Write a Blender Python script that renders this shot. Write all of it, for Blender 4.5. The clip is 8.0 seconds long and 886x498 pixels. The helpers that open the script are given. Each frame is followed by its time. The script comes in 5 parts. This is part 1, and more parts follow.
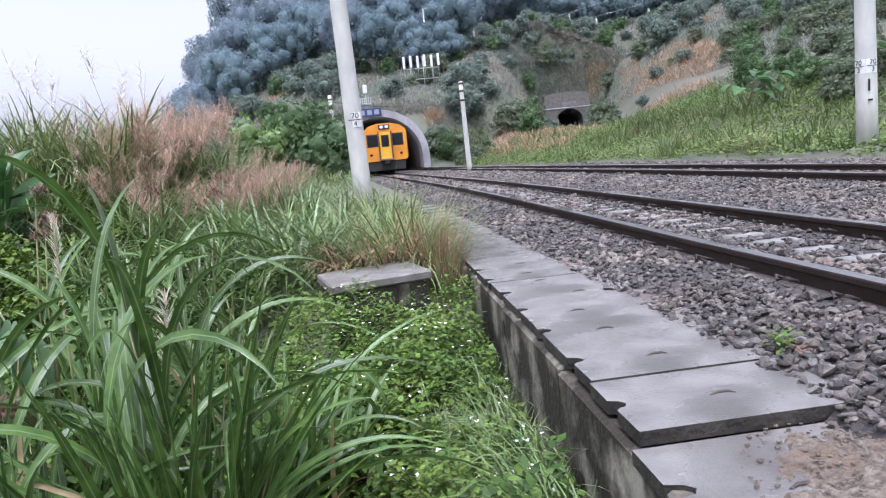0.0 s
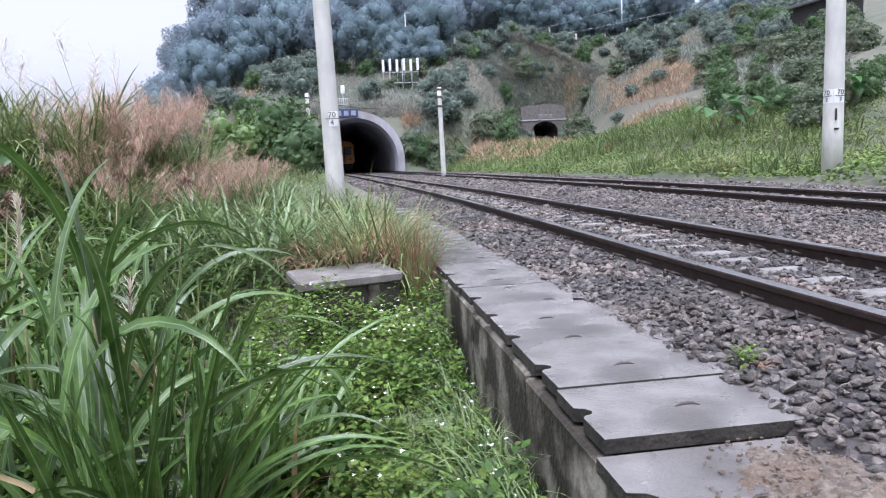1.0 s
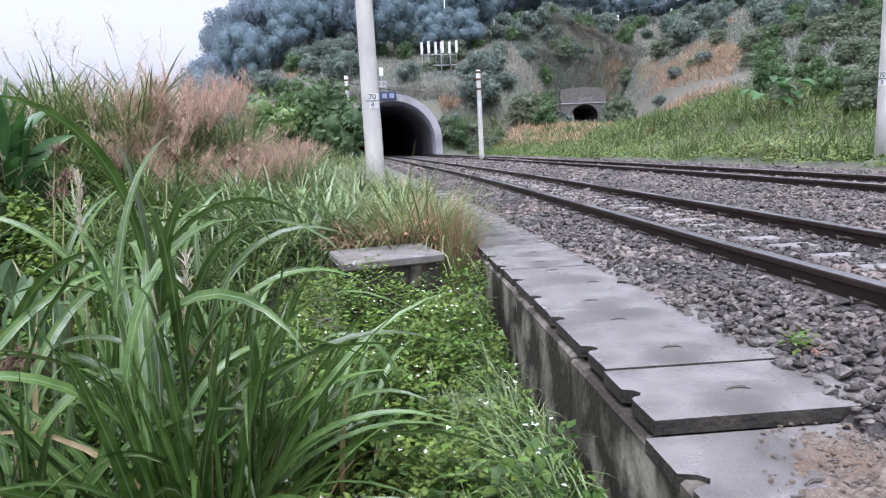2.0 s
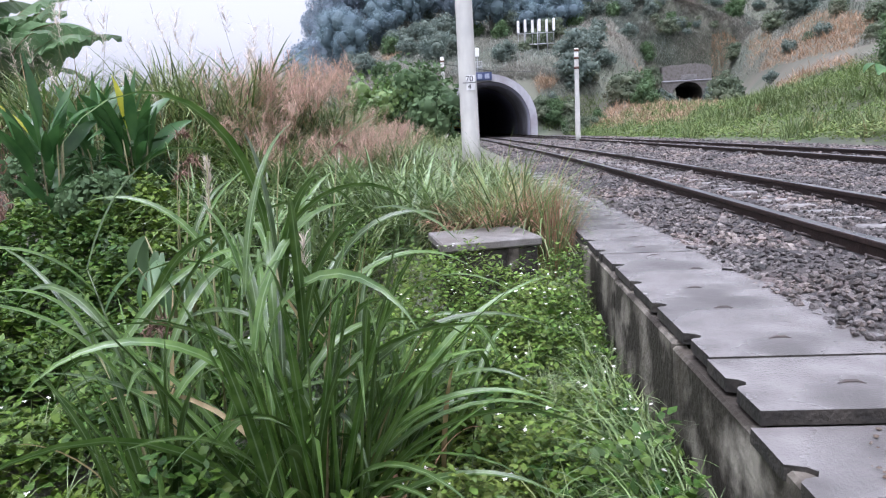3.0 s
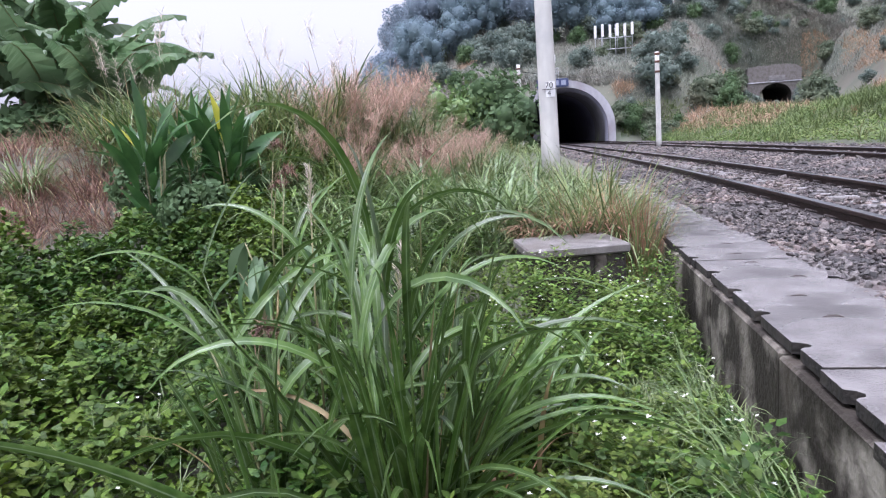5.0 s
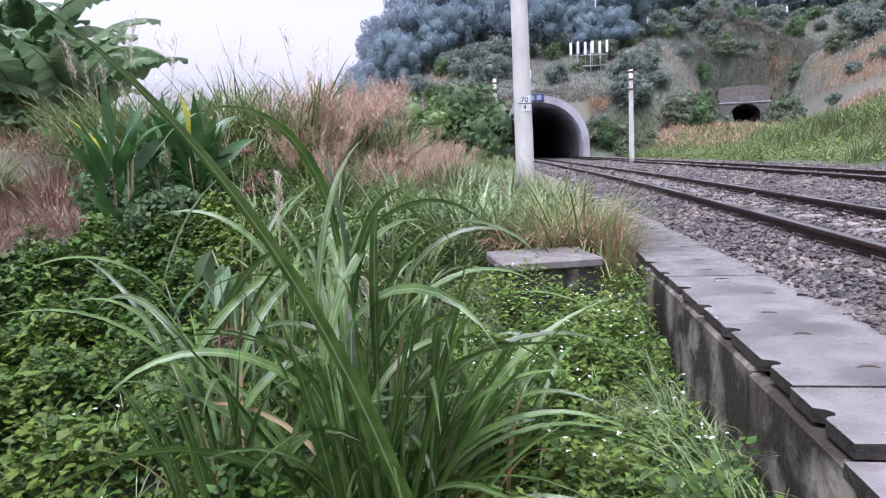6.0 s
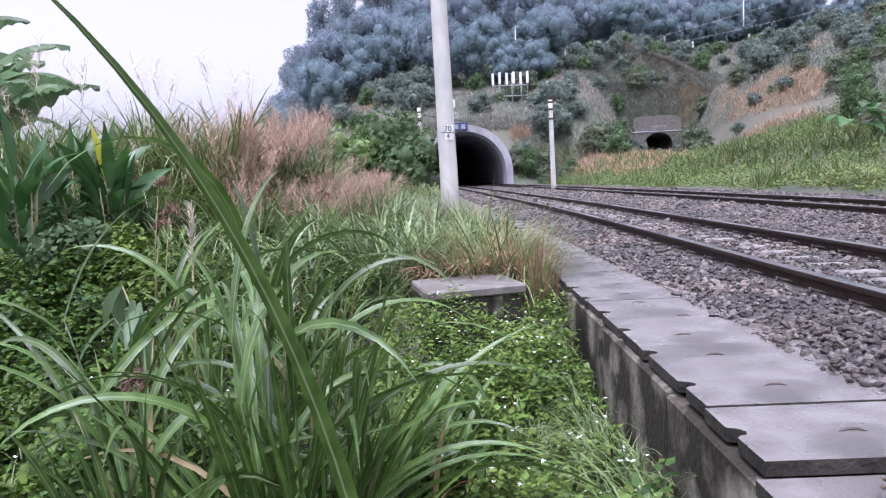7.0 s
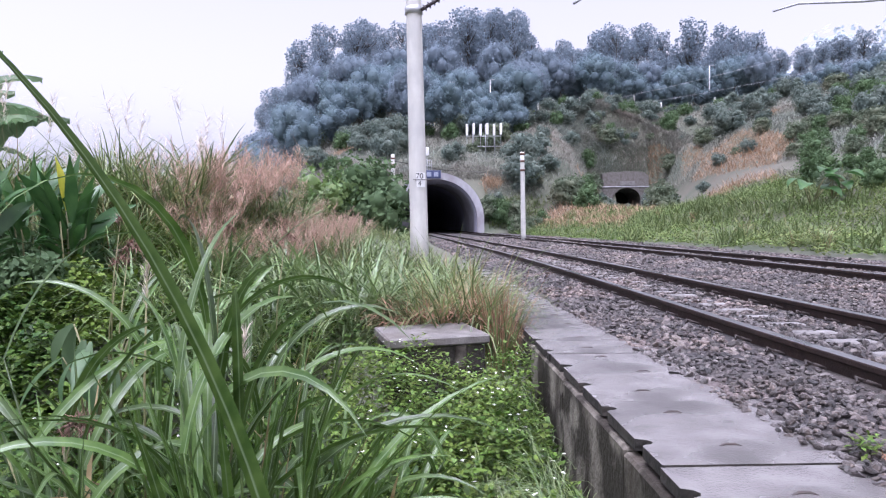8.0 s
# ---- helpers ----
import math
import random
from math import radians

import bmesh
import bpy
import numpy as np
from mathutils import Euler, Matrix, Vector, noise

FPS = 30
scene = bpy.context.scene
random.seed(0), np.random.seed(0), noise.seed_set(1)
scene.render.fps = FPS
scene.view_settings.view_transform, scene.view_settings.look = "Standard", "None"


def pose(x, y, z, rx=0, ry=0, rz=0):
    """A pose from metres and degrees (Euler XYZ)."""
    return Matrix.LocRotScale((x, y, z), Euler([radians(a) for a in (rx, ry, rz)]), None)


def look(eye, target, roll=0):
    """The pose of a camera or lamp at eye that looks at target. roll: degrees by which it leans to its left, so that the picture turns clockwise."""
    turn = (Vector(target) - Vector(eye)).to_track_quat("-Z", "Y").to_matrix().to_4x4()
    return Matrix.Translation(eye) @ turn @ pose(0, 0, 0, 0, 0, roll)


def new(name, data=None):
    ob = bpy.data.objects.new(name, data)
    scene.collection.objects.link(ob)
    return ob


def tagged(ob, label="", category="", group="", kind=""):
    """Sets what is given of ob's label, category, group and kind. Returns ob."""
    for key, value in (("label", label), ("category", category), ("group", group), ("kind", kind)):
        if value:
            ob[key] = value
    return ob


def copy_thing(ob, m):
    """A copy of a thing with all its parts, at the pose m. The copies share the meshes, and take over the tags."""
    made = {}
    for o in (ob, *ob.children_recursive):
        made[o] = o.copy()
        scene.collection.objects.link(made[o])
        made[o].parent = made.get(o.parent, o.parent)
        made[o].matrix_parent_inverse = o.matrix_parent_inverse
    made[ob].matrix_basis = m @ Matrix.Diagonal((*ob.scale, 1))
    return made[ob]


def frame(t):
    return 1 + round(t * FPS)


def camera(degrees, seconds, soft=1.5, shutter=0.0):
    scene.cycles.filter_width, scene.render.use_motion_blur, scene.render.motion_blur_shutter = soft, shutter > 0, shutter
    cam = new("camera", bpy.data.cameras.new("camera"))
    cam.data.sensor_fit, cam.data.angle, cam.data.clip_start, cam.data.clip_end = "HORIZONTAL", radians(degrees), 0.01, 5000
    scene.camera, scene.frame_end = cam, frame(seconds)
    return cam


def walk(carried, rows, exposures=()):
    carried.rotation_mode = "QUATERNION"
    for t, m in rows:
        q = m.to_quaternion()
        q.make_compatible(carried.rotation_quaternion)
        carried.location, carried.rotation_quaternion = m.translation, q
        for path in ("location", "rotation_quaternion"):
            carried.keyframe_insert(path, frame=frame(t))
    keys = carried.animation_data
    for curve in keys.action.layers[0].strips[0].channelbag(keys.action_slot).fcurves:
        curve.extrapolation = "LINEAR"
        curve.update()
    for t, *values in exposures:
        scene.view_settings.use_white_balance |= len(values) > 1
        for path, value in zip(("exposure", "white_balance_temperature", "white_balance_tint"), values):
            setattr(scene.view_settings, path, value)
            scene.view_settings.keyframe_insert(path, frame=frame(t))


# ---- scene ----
cam = camera(66.3, 8.0, soft=1.2)
PATH = [
    (0, (-2.086, -0.382, 0.684), (-1.903, 1.593, 0.427), -5.8),
    (0.5, (-2.097, -0.389, 0.676), (-1.91, 1.588, 0.44), -4.3),
    (1, (-2.102, -0.373, 0.667), (-1.83, 1.593, 0.42), -2.6),
    (1.5, (-2.096, -0.363, 0.675), (-1.829, 1.603, 0.424), -3.0),
    (2, (-2.148, -0.379, 0.654), (-1.984, 1.593, 0.364), -2.3),
    (2.2, (-2.193, -0.381, 0.66), (-2.147, 1.59, 0.322), -2.0),
    (3.3, (-2.188, -0.466, 0.679), (-2.308, 1.503, 0.347), -2.5),
    (3.5, (-2.169, -0.46, 0.676), (-2.308, 1.516, 0.402), -2.1),
    (4, (-2.17, -0.495, 0.665), (-2.453, 1.473, 0.449), -0.7),
    (4.5, (-2.269, -0.499, 0.674), (-2.596, 1.446, 0.344), -3.4),
    (4.7, (-2.278, -0.496, 0.678), (-2.601, 1.45, 0.353), -3.7),
    (5.8, (-2.266, -0.451, 0.662), (-2.582, 1.511, 0.437), -2.0),
    (6, (-2.272, -0.438, 0.665), (-2.521, 1.529, 0.397), -2.2),
    (6.5, (-2.257, -0.403, 0.652), (-2.341, 1.575, 0.369), -0.8),
    (7, (-2.246, -0.411, 0.672), (-2.281, 1.579, 0.476), -2.6),
    (7.5, (-2.245, -0.425, 0.685), (-2.273, 1.569, 0.531), -0.8),
    (8, (-2.212, -0.399, 0.681), (-2.155, 1.6, 0.619), -0.4),
]
walk(cam, [(t, look(eye, target, roll)) for t, eye, target, roll in PATH], [(0.0, 1.5, 5650, 19), (4.0, 1.52, 5680, 23), (8.0, 1.52, 5640, 29)])

# ---- light: a bright overcast morning ----
world = bpy.data.worlds.new("overcast_sky")
scene.world = world
world.use_nodes = True
wn, wl = world.node_tree.nodes, world.node_tree.links
sky = wn.new("ShaderNodeTexSky")
sky.sky_type, sky.sun_disc = "NISHITA", False
sky.sun_elevation, sky.sun_rotation = radians(76), radians(200)
sky.air_density, sky.dust_density, sky.ozone_density = 1.0, 6.0, 1.0
grey = wn.new("ShaderNodeRGBToBW")
haze = wn.new("ShaderNodeMixRGB")
haze.inputs[0].default_value = 0.97
bg = wn["Background"]
bg.inputs[1].default_value = 0.15
wl.new(sky.outputs[0], grey.inputs[0])
wl.new(sky.outputs[0], haze.inputs[1])
wl.new(grey.outputs[0], haze.inputs[2])
wl.new(haze.outputs[0], bg.inputs[0])
sun = new("sun", bpy.data.lights.new("sun", "SUN"))
sun.data.energy, sun.data.angle, sun.data.color = 0.5, radians(40), (1.0, 0.985, 0.96)
sun.matrix_world = look((-3.4, -9.4, 40), (0, 0, 0))

# ---- materials ----


def material(name, c1, c2, scale=4.0, rough=0.7, bump=0.0, bump_scale=60.0, metallic=0.0, vary=0.0, leaf=0.0, gloss_vary=0.0, c3=None, coarse=0.6, streak=0.0, spec=0.5, rib=None, stain=(0.45, 0.7)):
    """Two colours mixed by a fine and a coarse noise, a third in stains; vary: lightness from piece to piece."""
    m = bpy.data.materials.new(name)
    m.use_nodes = True
    n, l = m.node_tree.nodes, m.node_tree.links
    b = n["Principled BSDF"]
    co = n.new("ShaderNodeTexCoord")
    fine, big = n.new("ShaderNodeTexNoise"), n.new("ShaderNodeTexNoise")
    fine.inputs["Scale"].default_value, fine.inputs["Detail"].default_value = scale, 8
    big.inputs["Scale"].default_value, big.inputs["Detail"].default_value = coarse, 5
    src = co.outputs["Object"]
    if streak:
        mp = n.new("ShaderNodeMapping")
        mp.inputs["Scale"].default_value = (1, 1, streak)
        l.new(src, mp.inputs[0])
        l.new(mp.outputs[0], fine.inputs[0])
    else:
        l.new(src, fine.inputs[0])
    l.new(src, big.inputs[0])
    ramp = n.new("ShaderNodeValToRGB")
    ramp.color_ramp.elements[0].position, ramp.color_ramp.elements[1].position = 0.36, 0.64
    ramp.color_ramp.elements[0].color, ramp.color_ramp.elements[1].color = (*c1, 1), (*c2, 1)
    l.new(fine.outputs[0], ramp.inputs[0])
    col = ramp.outputs[0]
    mix = n.new("ShaderNodeMixRGB")
    r2 = n.new("ShaderNodeValToRGB")
    r2.color_ramp.elements[0].position, r2.color_ramp.elements[1].position = stain
    l.new(big.outputs[0], r2.inputs[0])
    l.new(r2.outputs[0], mix.inputs[0])
    l.new(col, mix.inputs[1])
    mix.inputs[2].default_value = (*(c3 or [0.5 * (a + d) for a, d in zip(c1, c2)]), 1)
    col = mix.outputs[0]
    if vary:
        geo, hsv = n.new("ShaderNodeNewGeometry"), n.new("ShaderNodeHueSaturation")
        info, add, fr = n.new("ShaderNodeObjectInfo"), n.new("ShaderNodeMath"), n.new("ShaderNodeMath")
        add.operation, fr.operation = "ADD", "FRACT"
        l.new(geo.outputs["Random Per Island"], add.inputs[0])
        l.new(info.outputs["Random"], add.inputs[1])
        l.new(add.outputs[0], fr.inputs[0])
        mr, mh = n.new("ShaderNodeMapRange"), n.new("ShaderNodeMapRange")
        mr.inputs[3].default_value, mr.inputs[4].default_value = 1 - vary, 1 + vary
        mh.inputs[3].default_value, mh.inputs[4].default_value = 0.5 - 0.04 * vary, 0.5 + 0.04 * vary
        l.new(fr.outputs[0], mr.inputs[0])
        l.new(geo.outputs["Random Per Island"], mh.inputs[0])
        l.new(mr.outputs[0], hsv.inputs["Value"])
        l.new(mh.outputs[0], hsv.inputs["Hue"])
        l.new(col, hsv.inputs["Color"])
        col = hsv.outputs[0]
    if rib:
        at, rr, mx = n.new("ShaderNodeAttribute"), n.new("ShaderNodeMapRange"), n.new("ShaderNodeMixRGB")
        at.attribute_name = "rib"
        rr.inputs[1].default_value, rr.inputs[2].default_value = 0.82, 0.97
        rr.inputs[4].default_value = 0.55
        l.new(at.outputs["Fac"], rr.inputs[0])
        l.new(rr.outputs[0], mx.inputs[0])
        l.new(col, mx.inputs[1])
        mx.inputs[2].default_value = (*rib, 1)
        col = mx.outputs[0]
    l.new(col, b.inputs["Base Color"])
    b.inputs["Roughness"].default_value, b.inputs["Metallic"].default_value = rough, metallic
    b.inputs["Specular IOR Level"].default_value = spec
    if gloss_vary:
        g = n.new("ShaderNodeMapRange")
        g.inputs[1].default_value, g.inputs[2].default_value = 0.35, 0.65
        g.inputs[3].default_value, g.inputs[4].default_value = rough - gloss_vary, rough + gloss_vary
        l.new(big.outputs[0], g.inputs[0])
        l.new(g.outputs[0], b.inputs["Roughness"])
    if bump:
        tex, bp = n.new("ShaderNodeTexNoise"), n.new("ShaderNodeBump")
        tex.inputs["Scale"].default_value, tex.inputs["Detail"].default_value = bump_scale, 6
        bp.inputs["Strength"].default_value, bp.inputs["Distance"].default_value = bump, 0.02
        l.new(src, tex.inputs[0])
        l.new(tex.outputs[0], bp.inputs["Height"])
        l.new(bp.outputs[0], b.inputs["Normal"])
    if leaf:
        tr, ms = n.new("ShaderNodeBsdfTranslucent"), n.new("ShaderNodeMixShader")
        l.new(col, tr.inputs[0])
        ms.inputs[0].default_value = leaf
        l.new(b.outputs[0], ms.inputs[1])
        l.new(tr.outputs[0], ms.inputs[2])
        l.new(ms.outputs[0], n["Material Output"].inputs[0])
    return m


DIRT = material("gravelly_dirt", (0.085, 0.065, 0.05), (0.19, 0.155, 0.125), 40, 0.95, 0.8, 90, c3=(0.14, 0.10, 0.07), coarse=6)
LID = material("wet_concrete", (0.155, 0.145, 0.138), (0.225, 0.212, 0.202), 5, 0.24, 0.22, 90, c3=(0.095, 0.088, 0.083), gloss_vary=0.11, coarse=2.2, vary=0.08, stain=(0.50, 0.66))
WALL = material("stained_concrete", (0.050, 0.040, 0.028), (0.33, 0.30, 0.245), 3.4, 0.8, 0.5, 30, c3=(0.026, 0.020, 0.013), coarse=3.4, streak=0.3, stain=(0.43, 0.54))
DARKCONCRETE = material("dark_concrete_face", (0.016, 0.014, 0.011), (0.042, 0.036, 0.028), 14, 0.9, 0.6, 50, c3=(0.06, 0.052, 0.042), coarse=4)
BLOCK = material("grey_concrete", (0.12, 0.11, 0.10), (0.21, 0.195, 0.18), 9, 0.65, 0.4, 80, c3=(0.10, 0.085, 0.07), coarse=3)
PORTAL = material("portal_concrete", (0.34, 0.335, 0.36), (0.45, 0.445, 0.47), 2, 0.85, 0.3, 20, c3=(0.27, 0.25, 0.26), coarse=0.5, streak=0.4)
# lining colour set pale and bluish to brighten the bore and suggest haze
LINING = material("tunnel_concrete", (0.52, 0.52, 0.62), (0.62, 0.62, 0.72), 2, 0.85, 0.3, 10, c3=(0.46, 0.46, 0.54))
POLE = material("pole_concrete", (0.52, 0.51, 0.47), (0.63, 0.62, 0.57), 6, 0.7, 0.15, 90, c3=(0.45, 0.45, 0.43), coarse=1.2, streak=0.3)
STONE = material("ballast_stone", (0.034, 0.029, 0.026), (0.112, 0.099, 0.091), 25, 0.55, 0.5, 70, vary=0.75, c3=(0.16, 0.125, 0.105), coarse=0.9)
BED = material("ballast_dust", (0.018, 0.016, 0.016), (0.055, 0.05, 0.05), 26, 0.9, 1.0, 30, c3=(0.09, 0.075, 0.065))
RAIL = material("rusty_rail", (0.020, 0.012, 0.010), (0.042, 0.025, 0.020), 14, 0.6, 0.3, 90, c3=(0.026, 0.017, 0.014), spec=0.3)
RUN = material("polished_steel", (0.35, 0.34, 0.35), (0.5, 0.49, 0.5), 30, 0.3, 0.05, 60, metallic=1.0, gloss_vary=0.08)
SLEEPER = material("sleeper_concrete", (0.13, 0.125, 0.12), (0.22, 0.21, 0.20), 12, 0.75, 0.4, 70, c3=(0.18, 0.165, 0.15), coarse=2)
CLIP = material("spring_steel", (0.035, 0.03, 0.028), (0.07, 0.05, 0.04), 30, 0.6)
BLADE = material("grass_blade", (0.038, 0.084, 0.013), (0.092, 0.155, 0.034), 18, 0.34, leaf=0.22, vary=0.45, c3=(0.066, 0.114, 0.022), rib=(0.27, 0.35, 0.21))
LUSH = material("lush_blade", (0.10, 0.165, 0.052), (0.195, 0.26, 0.11), 14, 0.34, leaf=0.25, vary=0.4, c3=(0.14, 0.195, 0.075), rib=(0.32, 0.38, 0.28))
DRYBLADE = material("dry_blade", (0.27, 0.20, 0.10), (0.42, 0.33, 0.18), 14, 0.7, leaf=0.2, vary=0.35, c3=(0.20, 0.13, 0.06))
REDDRY = material("russet_blade", (0.27, 0.15, 0.09), (0.41, 0.25, 0.155), 14, 0.75, leaf=0.2, vary=0.35, c3=(0.14, 0.07, 0.04))
MIDGRASS = material("silver_grass", (0.105, 0.158, 0.048), (0.21, 0.26, 0.10), 9, 0.42, leaf=0.25, vary=0.45, c3=(0.13, 0.175, 0.06))
CREEPER = material("creeper_leaf", (0.027, 0.070, 0.010), (0.068, 0.122, 0.018), 9, 0.5, leaf=0.22, vary=0.45, c3=(0.10, 0.155, 0.022), coarse=1.1, spec=0.25)
WEED = material("weed_leaf", (0.056, 0.112, 0.015), (0.135, 0.205, 0.034), 9, 0.5, spec=0.3, leaf=0.24, vary=0.45, c3=(0.165, 0.215, 0.046), coarse=1.2)
VERGE = material("verge_leaf", (0.082, 0.145, 0.032), (0.16, 0.225, 0.06), 3, 0.6, spec=0.25, leaf=0.25, vary=0.4, c3=(0.175, 0.205, 0.075), coarse=0.3)
PETAL = material("white_petal", (0.75, 0.74, 0.68), (0.85, 0.84, 0.8), 20, 0.7, leaf=0.2)
PLUME = material("pink_plume", (0.40, 0.265, 0.20), (0.52, 0.375, 0.295), 6, 0.9, leaf=0.35, vary=0.25, c3=(0.57, 0.41, 0.32))
SEED = material("pale_seed_head", (0.55, 0.48, 0.40), (0.68, 0.60, 0.51), 12, 0.9, leaf=0.3, vary=0.2)
STALK = material("cane_stalk", (0.14, 0.15, 0.06), (0.22, 0.20, 0.10), 10, 0.6, vary=0.3)
SHRUB = material("shrub_leaf", (0.07, 0.118, 0.055), (0.115, 0.175, 0.08), 2, 0.7, leaf=0.3, vary=0.22, spec=0.2, c3=(0.09, 0.15, 0.06), coarse=0.5)
LIMEBUSH = material("lime_leaf", (0.105, 0.18, 0.055), (0.17, 0.25, 0.08), 2, 0.5, leaf=0.3, vary=0.3)
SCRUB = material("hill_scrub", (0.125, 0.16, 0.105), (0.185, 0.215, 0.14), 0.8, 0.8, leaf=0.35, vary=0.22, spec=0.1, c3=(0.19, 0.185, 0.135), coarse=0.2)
RUSSET = material("russet_straw", (0.17, 0.098, 0.07), (0.27, 0.17, 0.125), 14, 0.8, leaf=0.2, vary=0.4, c3=(0.12, 0.065, 0.045))
# distance haze is put into these leaf colours: pale and blue
HAZEFOREST = material("hazed_forest_leaf", (0.175, 0.24, 0.272), (0.23, 0.30, 0.33), 0.5, 0.9, leaf=0.5, vary=0.10, spec=0.03, c3=(0.195, 0.265, 0.265), coarse=0.15)
HAZEWOOD = material("hazed_wood_leaf", (0.215, 0.265, 0.31), (0.255, 0.31, 0.355), 0.4, 0.9, leaf=0.5, vary=0.06, spec=0.03, c3=(0.23, 0.285, 0.325), coarse=0.1)
# the farthest woods, whitened in colour to stand for mist
MISTWOOD = material("hazed_far_wood", (0.45, 0.52, 0.56), (0.55, 0.61, 0.64), 0.1, 0.9, leaf=0.2, vary=0.15)
BARK = material("bark", (0.07, 0.065, 0.06), (0.14, 0.13, 0.12), 8, 0.9, 0.6, 20)
SLOPE = material("slope_earth", (0.075, 0.09, 0.06), (0.115, 0.12, 0.085), 0.6, 0.95, 0.5, 4, c3=(0.13, 0.115, 0.09), coarse=0.09)
DRYSLOPE = material("dry_hill_grass", (0.32, 0.225, 0.15), (0.42, 0.31, 0.21), 0.8, 0.85, leaf=0.25, spec=0.1, vary=0.15, c3=(0.36, 0.235, 0.15), coarse=0.15)
# olive hill grass greyed towards blue, haze put into its colour
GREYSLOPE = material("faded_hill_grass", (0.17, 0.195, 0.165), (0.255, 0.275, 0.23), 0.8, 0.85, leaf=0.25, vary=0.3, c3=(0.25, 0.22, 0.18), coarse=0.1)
GREENSLOPE = material("green_hill_grass", (0.10, 0.145, 0.048), (0.165, 0.21, 0.075), 0.8, 0.7, leaf=0.3, vary=0.35, c3=(0.10, 0.14, 0.05), coarse=0.2)
ORANGE = material("orange_paint", (0.72, 0.27, 0.02), (0.80, 0.33, 0.03), 3, 0.4, c3=(0.6, 0.22, 0.02), coarse=1.5)
YELLOW = material("yellow_paint", (0.80, 0.42, 0.03), (0.85, 0.48, 0.04), 3, 0.4)
BROWN = material("brown_paint", (0.10, 0.045, 0.03), (0.15, 0.07, 0.045), 4, 0.5)
STEEL = material("grimy_steel", (0.18, 0.17, 0.165), (0.28, 0.27, 0.26), 5, 0.45, metallic=0.6)
GLASS = material("dark_glass", (0.012, 0.013, 0.016), (0.02, 0.022, 0.026), 3, 0.08)
GEAR = material("underframe_black", (0.018, 0.017, 0.017), (0.035, 0.032, 0.03), 6, 0.8)
WHITE = material("white_paint", (0.74, 0.74, 0.73), (0.82, 0.82, 0.81), 6, 0.5, c3=(0.66, 0.66, 0.64))
BLACK = material("black_paint", (0.015, 0.015, 0.016), (0.025, 0.025, 0.026), 8, 0.6)
SIGNGREY = material("faded_lettering", (0.22, 0.25, 0.34), (0.34, 0.37, 0.45), 9, 0.6)
NAVY = material("navy_sign", (0.03, 0.045, 0.11), (0.045, 0.06, 0.14), 3, 0.5)
GALV = material("galvanised_steel", (0.38, 0.39, 0.40), (0.50, 0.51, 0.52), 8, 0.5, metallic=0.5)
CERAMIC = material("brown_insulator", (0.05, 0.04, 0.045), (0.08, 0.065, 0.07), 8, 0.3)
GINGER = material("broad_leaf", (0.036, 0.10, 0.028), (0.07, 0.155, 0.042), 5, 0.35, leaf=0.3, vary=0.3, c3=(0.04, 0.10, 0.027))
YELLOWLEAF = material("yellowing_leaf", (0.20, 0.28, 0.03), (0.55, 0.50, 0.04), 4, 0.4, leaf=0.3)
BANANA = material("banana_leaf", (0.10, 0.18, 0.08), (0.17, 0.255, 0.125), 2, 0.4, leaf=0.5, vary=0.25, c3=(0.16, 0.22, 0.13))
# hill scrub lightened towards blue, with the haze in its colour
HAZESCRUB = material("hazed_hill_scrub", (0.14, 0.182, 0.158), (0.20, 0.242, 0.20), 0.8, 0.85, leaf=0.4, vary=0.16, spec=0.05, c3=(0.19, 0.205, 0.165), coarse=0.2)
TRUNK = material("banana_stem", (0.10, 0.08, 0.05), (0.17, 0.13, 0.08), 4, 0.8, 0.4, 12, streak=0.2)
ROOF = material("dark_roof", (0.04, 0.042, 0.045), (0.07, 0.07, 0.075), 3, 0.7)

# ---- mesh helpers ----


def mesh(name, v, f, mat, smooth=False):
    """One mesh from vertex rows and faces of equal size."""
    v, f = np.asarray(v, np.float32), np.asarray(f, np.int32)
    me = bpy.data.meshes.new(name)
    k = f.shape[1]
    me.vertices.add(len(v))
    me.vertices.foreach_set("co", v.ravel())
    me.loops.add(f.size)
    me.loops.foreach_set("vertex_index", f.ravel())
    me.polygons.add(len(f))
    me.polygons.foreach_set("loop_start", np.arange(len(f), dtype=np.int32) * k)
    me.update(calc_edges=True)
    me.validate()
    me.polygons.foreach_set("use_smooth", np.full(len(f), smooth))
    me.materials.append(mat)
    return me


def part(name, data, mat, parent=None, label="", m=None):
    """Link a bmesh or a mesh as one object, under a thing if one is given."""
    if isinstance(data, bmesh.types.BMesh):
        me = bpy.data.meshes.new(name)
        data.to_mesh(me)
        data.free()
        me.materials.append(mat)
    else:
        me = data
    ob = new(name, me)
    if m is not None:
        ob.matrix_basis = m
    if parent:
        ob.parent = parent
    return tagged(ob, label)


def empty(name, label, category, m=None, group="", kind=""):
    ob = new(name)
    ob.empty_display_size = 0.1
    if m is not None:
        ob.matrix_basis = m
    return tagged(ob, label, category, group, kind)


def box(x0, x1, y0, y1, z0, z1, bevel=0.0, bm=None):
    b = bm or bmesh.new()
    r = bmesh.ops.create_cube(b, size=1, matrix=Matrix.Translation(((x0 + x1) / 2, (y0 + y1) / 2, (z0 + z1) / 2)) @ Matrix.Diagonal((x1 - x0, y1 - y0, z1 - z0, 1)))
    if bevel:
        es = list({e for v in r["verts"] for e in v.link_edges})
        bmesh.ops.bevel(b, geom=es, offset=bevel, segments=1, affect="EDGES")
    return b


